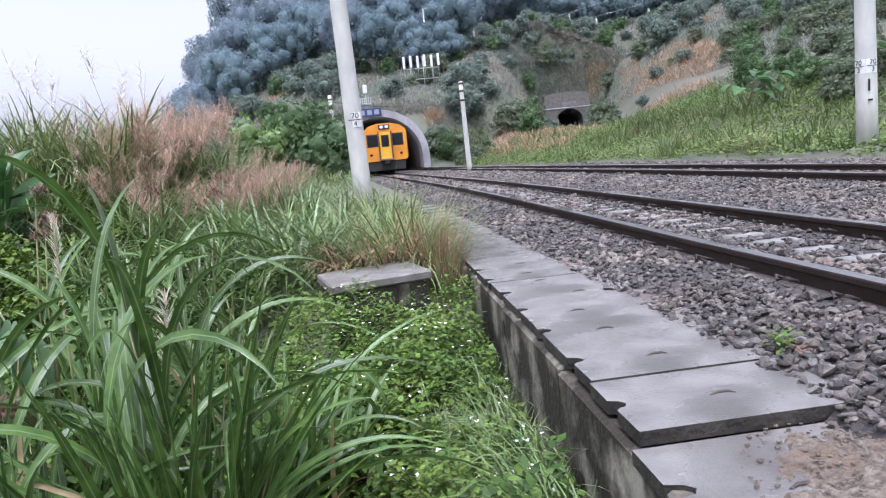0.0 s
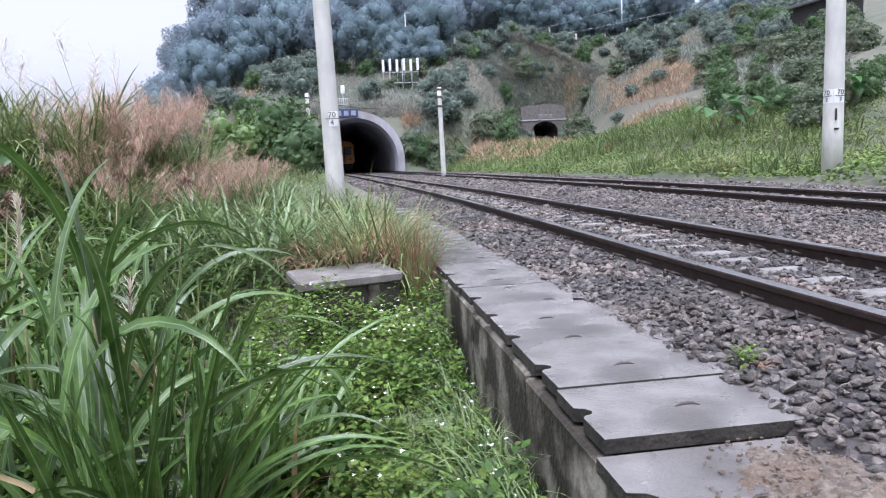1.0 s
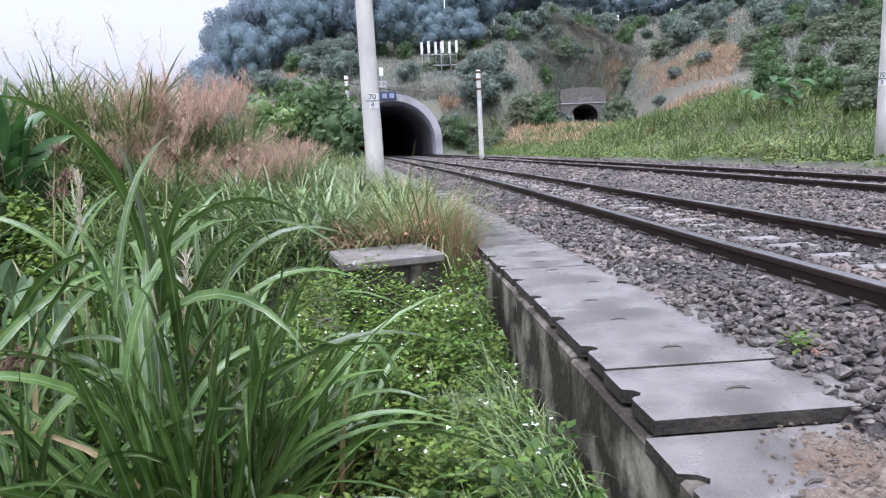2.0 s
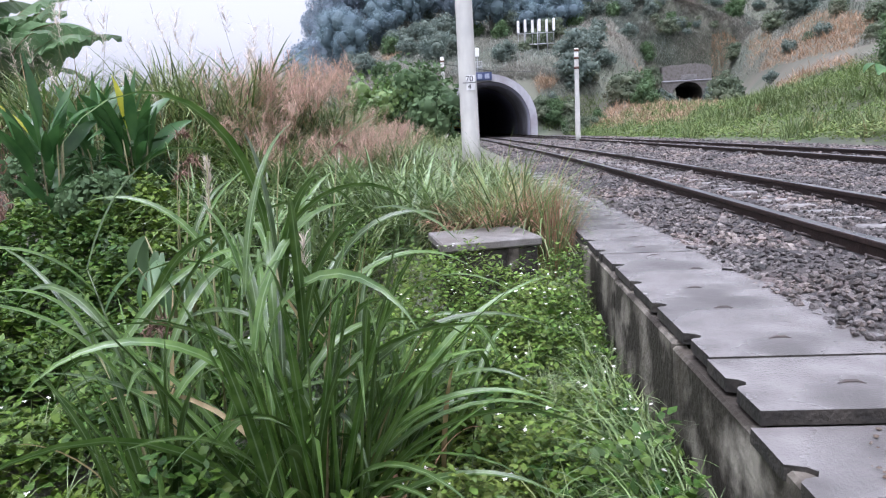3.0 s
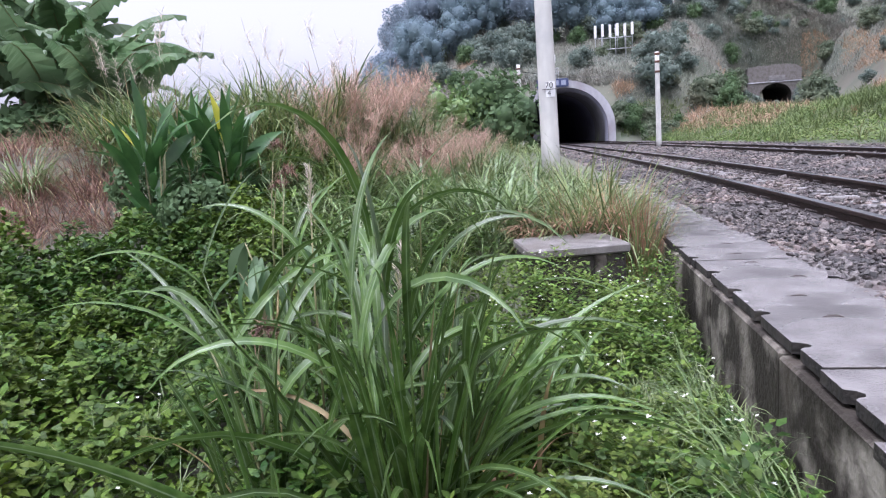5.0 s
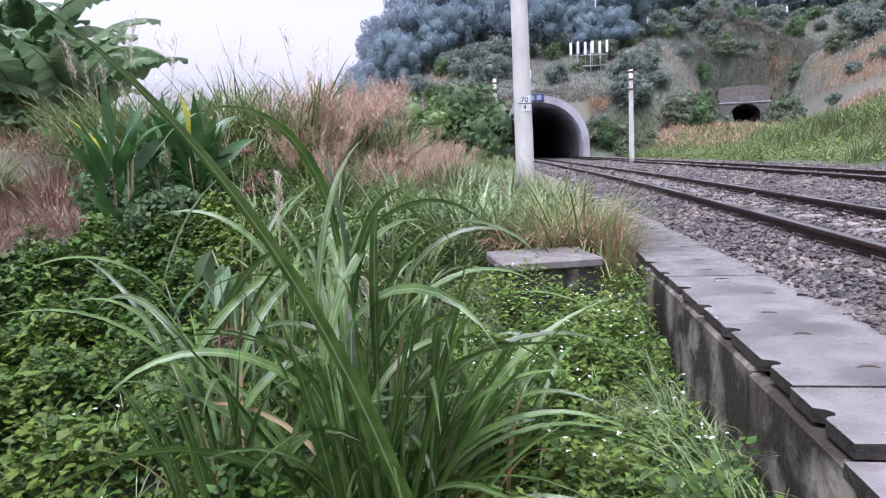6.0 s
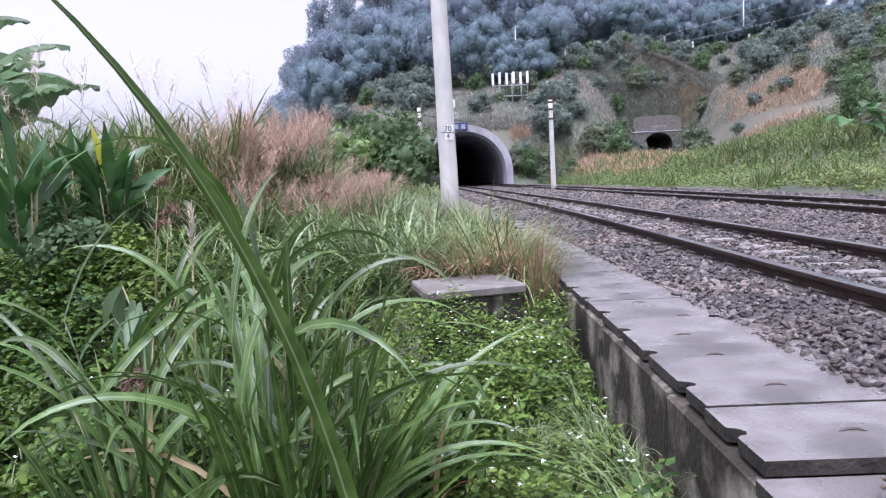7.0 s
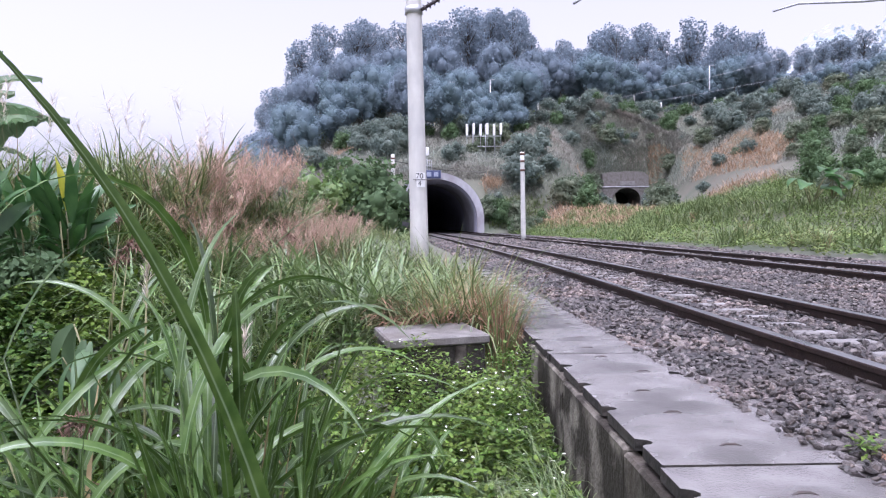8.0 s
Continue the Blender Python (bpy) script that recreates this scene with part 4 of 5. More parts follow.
def drooping_plant(x, y):
    """Long pale leaves hanging from bent stalks."""
    t = empty("drooping_plant", "plant with long pale green leaves hanging down", "plant", pose(x, y, float(land(x, y))), "drooping plants")
    r = random.Random(77)
    for k in range(13):
        a, h = r.uniform(0, 6.28), r.uniform(0.75, 1.0)
        px, py = 0.2 * math.cos(a), 0.2 * math.sin(a)
        part("stalk", tube([(0.2 * px, 0.2 * py, 0), (0.6 * px, 0.6 * py, 0.8 * h), (px, py, h)], [0.009, 0.007, 0.004], 6), STALK, t)
        part("leaf", one_blade(px, py, h, a, radians(r.uniform(-65, -15)), r.uniform(0.3, 0.45), r.uniform(0.055, 0.08), radians(r.uniform(40, 80)), BANANA, 9, 0.3, "leaf", r.uniform(-0.5, 0.5)), BANANA, t)


drooping_plant(-4.05, 3.5)


def sow(n, x0, x1, y0, y1, power=1.0):
    x = U(x0, x1, n)
    y = y0 + (y1 - y0) * rng.random(n) ** power
    return x, y


def leaf_carpet(name, label, x, y, z, size, mat, tilt=0.5):
    n = len(x)
    ln = size * U(0.65, 1.35, n)
    v, f = blades(np.stack([x, y, z], -1), U(0, 6.28, n), U(-0.3, tilt, n), ln, ln * U(0.55, 0.85, n), U(0.1, 0.8, n), 2, shape="leaf", twist=U(-0.5, 0.5, n))
    return tagged(part(name, mesh(name, v, f, mat), mat), label, "plants", kind="stuff")


def build_carpets():
    # creepers over the low ground
    x, y = sow(135000, -9.5, -1.5, 0.5, 9.5, 1.45)
    keep = ~((x > -2.75) & (y > 4.0) & (y < 5.6)) & ~((x < -6.3) & (y > 5.5 + 0.3 * (x + 8)))
    x, y = x[keep], y[keep]
    xb, yb = sow(60000, -9.5, -1.5, -4, 0.6, 1.0)
    x, y = np.r_[x, xb], np.r_[y, yb]
    xc, yc = U(-9.2, -3.0, 62000), U(1.6, 9.2, 62000)
    keep = ~((xc < -6.3) & (yc > 5.5 + 0.3 * (xc + 8)))
    x, y = np.r_[x, xc[keep]], np.r_[y, yc[keep]]
    hump = np.maximum(0.05, 0.19 + 0.19 * np.clip(bumps(x, y, 0.32), -1, 1.6) + 0.12 * smooth(-3.5, -6, x))
    far = 0.042 + 0.022 * smooth(-3.0, -5.5, x)
    leaf_carpet("creepers", "green creepers and low weeds covering the ground", x, y, land(x, y) + hump * (0.25 + 0.75 * rng.random(len(x)) ** 0.6), far, CREEPER, 1.1)
    # flowering weeds by the trough
    x, y = sow(38000, -2.75, -1.47, 0.9, 4.45, 1.25)
    h = 0.22 + 0.13 * np.clip(bumps(x, y, 0.25), -1, 1.5) + 0.26 * smooth(2.2, 4.3, y) - 0.14 * smooth(-1.75, -1.5, x) * (1 - smooth(3.3, 4.2, y))
    z = land(x, y) + np.maximum(0.03, h) * rng.random(len(x)) ** 0.45
    leaf_carpet("flowering_weeds", "bright green flowering weeds beside the trough", x, y, z, 0.033, WEED, 0.9)
    x, y = sow(240, -2.7, -1.52, 1.2, 4.4, 0.9)
    h = 0.25 + 0.13 * np.clip(bumps(x, y, 0.25), -1, 1.5) + 0.26 * smooth(2.2, 4.3, y)
    z = land(x, y) + np.maximum(0.1, h) * U(0.75, 1.12, len(x))
    got = []
    for k in range(5):
        a = 2 * math.pi * k / 5 + U(0, 0.6, len(x))
        n = len(x)
        got.append(blades(np.stack([x, y, z], -1), a, U(0.0, 0.7, n), U(0.009, 0.015, n), U(0.007, 0.011, n), U(0, 0.5, n), 2, shape="leaf"))
    x2, y2 = sow(90, -6, -3, 1.0, 6, 1)
    z2 = land(x2, y2) + 0.2
    for k in range(5):
        a = 2 * math.pi * k / 5 + U(0, 0.6, 90)
        got.append(blades(np.stack([x2, y2, z2], -1), a, U(0.0, 0.7, 90), U(0.010, 0.017, 90), U(0.008, 0.012, 90), U(0, 0.5, 90), 2, shape="leaf"))
    v, f = join(got)
    tagged(part("white_flowers", mesh("white_flowers", v, f, PETAL), PETAL), "small white daisy-like flowers among weeds", "flowers", kind="stuff")
    # fine grass: along the trough wall, round the chamber and through the weeds
    x, y = sow(5200, -2.0, -1.475, 0.9, 4.6, 1.0)
    x2, y2 = sow(5000, -4.6, -1.6, 0.8, 8.0, 0.8)
    keep = ~((x2 > -2.5) & (y2 > 4.3) & (y2 < 5.2))
    x, y = np.r_[x, x2[keep]], np.r_[y, y2[keep]]
    n = len(x)
    v, f = blades(np.stack([x, y, land(x, y)], -1), U(0, 6.28, n), U(0.9, 1.5, n), U(0.14, 0.42, n), U(0.004, 0.009, n), U(0.4, 1.9, n), 5)
    tagged(part("fine_grass", mesh("fine_grass", v, f, MIDGRASS), MIDGRASS), "fine green grass along the trough wall", "grass", kind="stuff")
    xa, ya = -1.62 + rng.normal(0, 0.09, 520), U(1.1, 2.5, 520)
    xb, yb = -1.60 + rng.normal(0, 0.05, 420), U(2.8, 4.1, 420)
    x, y = np.minimum(np.r_[xa, xb], -1.475), np.r_[ya, yb]
    n = len(x)
    v, f = blades(np.stack([x, y, land(x, y) + U(0.02, 0.2, n)], -1), U(1.6, 5.2, n), U(0.9, 1.5, n), U(0.25, 0.5, n), U(0.005, 0.010, n), U(0.9, 2.3, n), 6)
    tagged(part("wall_grass", mesh("wall_grass", v, f, LUSH), LUSH), "arching bright green grass at the trough wall", "grass", kind="stuff")
    x, y = sow(620, -2.6, -1.75, 5.15, 5.6)
    n = len(x)
    v, f = blades(np.stack([x, y, land(x, y) + U(0.25, 0.46, n)], -1), U(0, 6.28, n), U(-0.2, 0.5, n), U(0.1, 0.3, n), U(0.006, 0.014, n), U(0.2, 0.9, n), 4)
    tagged(part("dead_grass", mesh("dead_grass", v, f, REDDRY), REDDRY), "dead russet grass lying round the chamber", "grass", kind="stuff")
    # creepers on the far verge, and the long grass behind
    x, y = sow(115000, 7.5, 25, 7, 58, 1.25)
    x = x + curve_x(y)
    leaf_carpet("verge_creepers", "bright green creepers on the far verge", x, y, land(x, y) + U(0.05, 0.5, len(x)) * (0.6 + 0.4 * np.clip(bumps(x, y, 1.6), -1, 1)), 0.095, VERGE, 0.9)
    x, y = sow(3600, -1.9, -0.9, 12.0, 56, 0.8)
    x = x * 4.5 + 2.4 + curve_x(y)
    n = len(x)
    v, f = blades(np.stack([x, y, land(x, y)], -1), U(0, 6.28, n), U(0.9, 1.5, n), U(0.4, 1.0, n), U(0.02, 0.045, n), U(1.0, 2.6, n), 5)
    tagged(part("bank_grass", mesh("bank_grass", v, f, MIDGRASS), MIDGRASS), "tufted green grass on the bank by the track", "grass", kind="stuff")
    cx0, cy0 = sow(90, 7.8, 17, 8, 58, 0.85)
    x, y = np.repeat(cx0, 70) + rng.normal(0, 0.28, 6300), np.repeat(cy0, 70) + rng.normal(0, 0.3, 6300)
    x = np.maximum(x, 7.55)
    x = x + curve_x(y)
    n = len(x)
    v, f = blades(np.stack([x, y, land(x, y)], -1), U(0, 6.28, n), U(1.0, 1.5, n), U(0.4, 1.0, n), U(0.02, 0.05, n), U(0.2, 1.3, n), 3)
    tagged(part("verge_grass", mesh("verge_grass", v, f, GREENSLOPE), GREENSLOPE), "mixed green grass on the far verge", "grass", kind="stuff")


build_carpets()


def tuft(label, specs, category="grass"):
    """A clump to be copied: several sorts of blades, each one part. specs: name, count, length, width, spread, lean in degrees, droop, material."""
    t = empty("grass_clump", label, category)
    for name, n, ln, w, sp, lean, dr, mat in specs:
        a, d = U(0, 6.28, n), sp * np.sqrt(rng.random(n))
        base = np.stack([d * np.cos(a), d * np.sin(a), np.zeros(n) - 0.05], -1)
        v, f = blades(base, a + U(-0.8, 0.8, n), np.radians(90 - np.abs(rng.normal(0, lean, n))), ln * U(0.55, 1.1, n), w * U(0.7, 1.2, n), np.radians(dr) * U(0.3, 1.3, n), 7)
        tagged(part(name, mesh(name, v, f, mat), mat, t), kind="stuff")
    return t


def plumes(t, n, h, sp, mat, size, hairs):
    a, d = U(0, 6.28, n), sp * np.sqrt(rng.random(n))
    top = np.stack([d * np.cos(a) * 1.5, d * np.sin(a) * 1.5, h * U(0.75, 1.1, n)], -1)
    foot = np.stack([d * np.cos(a) * 0.5, d * np.sin(a) * 0.5, 0 * a], -1)
    dirs = top - foot
    az, el = np.arctan2(dirs[:, 1], dirs[:, 0]), np.arctan2(dirs[:, 2], np.hypot(dirs[:, 0], dirs[:, 1]))
    v, f = blades(foot, az, el, np.linalg.norm(dirs, axis=1), np.full(n, 0.009), np.full(n, 0.12), 4, shape="hair")
    part("stalk_tuft", mesh("stalk_tuft", v, f, STALK), STALK, t)
    k = np.repeat(np.arange(n), hairs)
    m = len(k)
    b = top[k] - (dirs[k] / np.linalg.norm(dirs[k], axis=1)[:, None]) * (size * U(0.0, 1.7, m))[:, None]
    v, f = blades(b, U(0, 6.28, m), U(0.1, 1.4, m), size * U(0.35, 1.0, m), np.full(m, 0.006), U(0.2, 1.4, m), 3, shape="hair")
    tagged(part("plume", mesh("plume", v, f, mat), mat, t, "feathery seed heads"), kind="stuff")


def build_clumps():
    green = tuft("green silver grass clump with arching blades", (("blade_tuft", 120, 1.25, 0.021, 0.3, 24, 135, MIDGRASS), ("dry_tuft", 18, 0.8, 0.012, 0.3, 40, 90, DRYBLADE)))
    lush = tuft("lush broad-bladed green grass clump", (("blade_tuft", 105, 1.35, 0.034, 0.3, 27, 128, LUSH), ("thin_tuft", 50, 0.9, 0.013, 0.35, 30, 90, MIDGRASS)))
    mixed = tuft("green grass clump mixed with withered tan blades", (("blade_tuft", 120, 1.15, 0.016, 0.2, 19, 135, MIDGRASS), ("dry_tuft", 36, 0.95, 0.009, 0.22, 18, 60, DRYBLADE)))
    russet = tuft("withered russet grass clump", (("dry_tuft", 80, 0.85, 0.007, 0.12, 9, 34, REDDRY), ("blade_tuft", 50, 0.85, 0.009, 0.13, 10, 40, MIDGRASS)))
    straw = tuft("matted dry tan and russet grass", (("dry_tuft", 120, 0.8, 0.014, 0.5, 50, 90, RUSSET), ("straw_tuft", 34, 0.75, 0.012, 0.5, 52, 80, DRYBLADE)))
    pink = tuft("grass clump with soft pink-brown plumes", (("blade_tuft", 110, 0.9, 0.012, 0.4, 24, 85, MIDGRASS), ("dry_tuft", 40, 0.75, 0.010, 0.4, 30, 90, DRYBLADE)))
    plumes(pink, 22, 1.05, 0.65, PLUME, 0.26, 64)
    cane = tuft("stand of tall canes with thin feathery tops", (("blade_tuft", 90, 1.3, 0.020, 0.5, 20, 95, MIDGRASS), ("dark_tuft", 55, 1.2, 0.028, 0.5, 24, 105, BLADE), ("dry_tuft", 30, 1.1, 0.014, 0.5, 22, 60, DRYBLADE)))
    plumes(cane, 2, 1.85, 0.5, SEED, 0.24, 60)
    r = random.Random(21)
    spots = []

    def put(kind, x, y, s):
        spots.append((kind, x, y, s))

    for kind, x, y, s in ((lush, -2.75, 6.4, 0.9), (lush, -3.2, 6.7, 0.95), (lush, -2.5, 7.2, 0.85), (lush, -3.6, 6.2, 0.85), (lush, -3.1, 7.6, 0.9), (lush, -4.4, 7.0, 0.85), (lush, -3.9, 8.0, 0.9), (lush, -3.7, 7.5, 0.8), (lush, -2.95, 8.2, 0.75), (lush, -2.1, 8.3, 0.75), (lush, -2.45, 6.1, 0.8), (lush, -2.9, 5.9, 0.75),
                          (mixed, -1.98, 5.45, 1.0), (mixed, -1.74, 5.6, 1.1), (mixed, -2.2, 5.7, 1.0), (mixed, -1.85, 6.0, 1.1), (mixed, -2.05, 6.4, 1.0), (mixed, -1.66, 6.3, 0.95), (russet, -1.60, 5.05, 0.95), (russet, -1.57, 5.3, 1.05), (russet, -1.66, 5.5, 0.95),
                          (mixed, -1.6, 7.4, 0.8), (mixed, -1.7, 8.6, 0.75), (mixed, -1.5, 9.6, 0.7), (lush, -2.6, 9.6, 0.75), (green, -1.9, 10.6, 0.65), (mixed, -2.3, 11.8, 0.8), (lush, -3.2, 11.2, 0.75), (mixed, -1.8, 12.3, 0.8), (mixed, -2.6, 12.4, 0.8), (green, -2.1, 12.0, 0.7), (lush, -4.2, 6.0, 0.75), (green, -4.9, 7.0, 0.7), (lush, -3.6, 5.4, 0.7), (lush, -4.1, 5.2, 0.7), (green, -4.6, 5.8, 0.7), (lush, -5.0, 6.3, 0.75), (green, -3.3, 5.0, 0.65), (lush, -4.6, 7.7, 0.85)):
        put(kind, x, y, s)
    for k in range(105):
        x, y = r.uniform(-10.0, -3.3), r.uniform(7.4, 15.5)
        if x > -4.2 and y < 8.2:
            continue
        if x < -5.2 and y < 7.8:
            continue
        near = y < 9.2
        if -5.6 < x < -3.2 and y > 8.6:
            kind = r.choice((pink, pink, lush, green, cane if x < -5 else lush, pink if x < -4.4 else lush))
        elif x <= -5.6:
            kind = r.choice((cane, cane, green, green, lush))
        else:
            kind = r.choice((green, green, mixed, pink))
        put(kind, x, y, r.uniform(0.95, 1.35) * (0.75 if near else 1.0) * (1.0 - 0.4 * float(smooth(-5.4, -3.6, x))))
    for x, y in ((-4.4, 7.9), (-4.0, 8.6), (-5.0, 8.4), (-3.7, 9.4), (-5.2, 9.3)):
        put(pink, x, y, 0.8)
    for k in range(75):
        x, y = r.uniform(-15.5, -7.0), r.uniform(6.5, 11.5)
        if x > -7.4 and y < 7.0:
            continue
        put(straw, x, y, r.uniform(0.7, 1.0))
    for k in range(38):
        x, y = r.uniform(-12, -6.9), r.uniform(5.5, 7.2)
        if y > 5.8 + 0.3 * (x + 8):
            put(straw, x, y, r.uniform(0.55, 0.8))
    for k in range(16):
        y = 9 + 47 * r.random() ** 0.8
        put(r.choice((green, mixed, mixed, russet)), r.uniform(7.95, 15) + float(curve_x(y)), y, r.uniform(0.55, 1.05))
    for x, y, s in ((8.35, 17.2, 1.0), (8.6, 17.8, 0.9), (8.3, 18.5, 0.9), (8.7, 14.0, 0.6), (9.5, 24, 1.0), (10, 25, 1.0)):
        put(mixed, x, y, s)
    for k in range(30):
        y = r.uniform(14, 44)
        put(r.choice((green, pink, mixed, green)), r.uniform(-8, -2.6) + float(curve_x(y)), y, r.uniform(0.8, 1.2))
    first = {}
    for kind, x, y, s in spots:
        m = pose(x, y, float(land(x, y)), r.uniform(-6, 6), r.uniform(-6, 6), r.uniform(0, 360)) @ Matrix.Scale(s, 4)
        if kind not in first:
            first[kind] = 1
            kind.matrix_basis = m
        else:
            c = copy_thing(kind, m)
            c.scale = (s, s, s)


build_clumps()


def broad_leaf_plant(x, y, specs, label):
    t = empty("ginger_plant", label, "plant", pose(x, y, float(land(x, y))) @ Matrix.Diagonal((0.8, 0.8, 0.98, 1)), "ginger plants")
    r = random.Random(int(100 * x))
    for k in range(5):
        a = r.uniform(0, 6.28)
        part("stem", tube([(0.1 * math.cos(a), 0.1 * math.sin(a), 0), (0.22 * math.cos(a), 0.22 * math.sin(a), 1.0)], [0.016, 0.01], 6), STALK, t)
    for a, z, el, ln, w, dr, yel in specs:
        part("leaf", one_blade(0.05 * math.cos(a), 0.05 * math.sin(a), z, a, radians(el), ln, w, radians(dr), YELLOWLEAF if yel else GINGER, 10, 0.35, "leaf", r.uniform(-0.4, 0.4)), GINGER, t, "yellowing leaf" if yel else "")
    for k in range(14):
        a = r.uniform(0, 6.28)
        part("leaf", one_blade(0.2 * math.cos(a), 0.2 * math.sin(a), r.uniform(0.6, 1.05), a, radians(r.uniform(50, 85)), r.uniform(0.5, 0.75), r.uniform(0.14, 0.19), radians(r.uniform(5, 45)), GINGER, 8, 0.3, "leaf", r.uniform(-1.2, 1.2)), GINGER, t)
    for k in range(34):
        a = r.uniform(0, 6.28)
        part("leaf", one_blade(0.12 * math.cos(a), 0.12 * math.sin(a), r.uniform(0.1, 0.95), a, radians(r.uniform(15, 70)), r.uniform(0.35, 0.58), r.uniform(0.08, 0.13), radians(r.uniform(10, 60)), GINGER, 8, 0.3, "leaf", r.uniform(-0.5, 0.5)), GINGER, t)


broad_leaf_plant(-6.6, 6.35, ((2.6, 1.15, 84, 0.78, 0.17, 12, 0), (0.6, 1.0, 62, 0.62, 0.14, 20, 0), (3.3, 0.95, 52, 0.75, 0.13, 18, 1), (3.4, 0.85, 22, 0.8, 0.13, 12, 0), (-0.6, 0.8, 50, 0.6, 0.14, 25, 0), (4.6, 0.9, 60, 0.6, 0.14, 25, 0)), "broad-leaved ginger plant with a yellowing leaf")
broad_leaf_plant(-5.95, 6.9, ((2.9, 1.0, 80, 0.62, 0.14, 12, 1), (0.4, 1.05, 70, 0.68, 0.14, 14, 0), (1.2, 1.1, 80, 0.6, 0.14, 10, 0), (-0.4, 0.8, 55, 0.6, 0.13, 20, 0), (4.2, 0.8, 60, 0.6, 0.14, 20, 0)), "broad-leaved green ginger plant in tall grass")
broad_leaf_plant(-6.45, 7.0, ((1.5, 1.0, 70, 0.6, 0.16, 20, 0),), "broad-leaved green ginger plant among grass")


def elephant_ear(x, y, seed):
    """A few very large heart-shaped leaves on leaning stalks."""
    r = random.Random(seed)
    t = empty("elephant_ear", "elephant ear plant with very large pale green leaves", "plant", pose(x, y, float(land(x, y))), "elephant ear plants")
    for k in range(6):
        a = -1.6 + r.uniform(-1.5, 1.5)
        h = r.uniform(0.7, 1.5)
        px, py = 0.6 * math.cos(a), 0.6 * math.sin(a)
        part("stalk", tube([(0, 0, 0), (0.6 * px, 0.6 * py, 0.7 * h), (px, py, h)], [0.03, 0.022, 0.014], 6), STALK, t)
        part("leaf", one_blade(px, py, h, a, radians(r.uniform(-15, 20)), r.uniform(0.8, 1.1), r.uniform(0.55, 0.75), radians(r.uniform(40, 70)), GINGER, 8, 0.3, "leaf", r.uniform(-0.4, 0.4)), GINGER, t)


elephant_ear(16.0, 31.0, 3)
elephant_ear(17.4, 31.6, 4)
elephant_ear(21.0, 29.0, 5)


def banana(x, y, h, seed):
    r = random.Random(seed)
    t = empty("banana_plant", "banana plant with torn drooping leaves", "banana plant", pose(x, y, float(land(x, y)) - 0.1, 0, 0, r.uniform(0, 360)) @ Matrix.Scale(1.32, 4), "banana plants")
    part("stem", tube([(0, 0, 0), (0.03, 0.02, h * 0.5), (0.0, 0.05, h)], [0.16, 0.13, 0.08], 10), TRUNK, t)
    for k in range(12):
        a = k * 2.4 + r.uniform(-0.3, 0.3)
        ln, el, dr = r.uniform(1.7, 2.4), radians(r.uniform(50, 86)), radians(r.uniform(50, 115))
        n = 30
        q = np.linspace(0, 1, 31)
        e = el - dr * q ** 1.4
        hx = np.concatenate([[0], np.cumsum(np.cos(e[1:]) * ln / n)])
        hz = h - 0.1 + np.concatenate([[0], np.cumsum(np.sin(e[1:]) * ln / n)])
        pts = np.stack([hx * math.cos(a), hx * math.sin(a), hz], -1)
        leaf = part("leaf", tube([tuple(map(float, p)) for p in pts[::5]], [0.022, 0.02, 0.017, 0.014, 0.01, 0.007, 0.003], 5), STALK, t)
        v, f = blades([(0, 0, h - 0.1)], np.array([a]), np.array([el]), np.array([ln]), np.array([0.7]), np.array([dr]), 30, -0.3, "leaf", r.uniform(-0.5, 0.5))
        w = v.reshape(31, 3, 3)
        for side in (0, 2):
            torn = 1 - 0.42 * rng.random(31) ** 2
            w[:, side] = w[:, 1] + (w[:, side] - w[:, 1]) * torn[:, None] + np.stack([0 * torn, 0 * torn, -0.1 * rng.random(31)], -1)
        v = w.reshape(-1, 3)
        part("leaf_lamina", mesh("leaf_lamina", v, f, BANANA), BANANA, leaf, "broad green leaf with torn edges")


for k, (x, y, h) in enumerate(((-14.8, 12.6, 2.1), (-13.6, 13.2, 2.0), (-12.8, 12.9, 1.5), (-16.0, 14.0, 3.0), (-14.6, 14.6, 3.0), (-12.5, 14.0, 1.5), (-16.6, 12.0, 2.4), (-13.4, 14.4, 2.6), (-11.7, 13.2, 1.3), (-12.3, 13.7, 1.9), (-15.3, 13.3, 2.8))):
    banana(x, y, h, 40 + k)


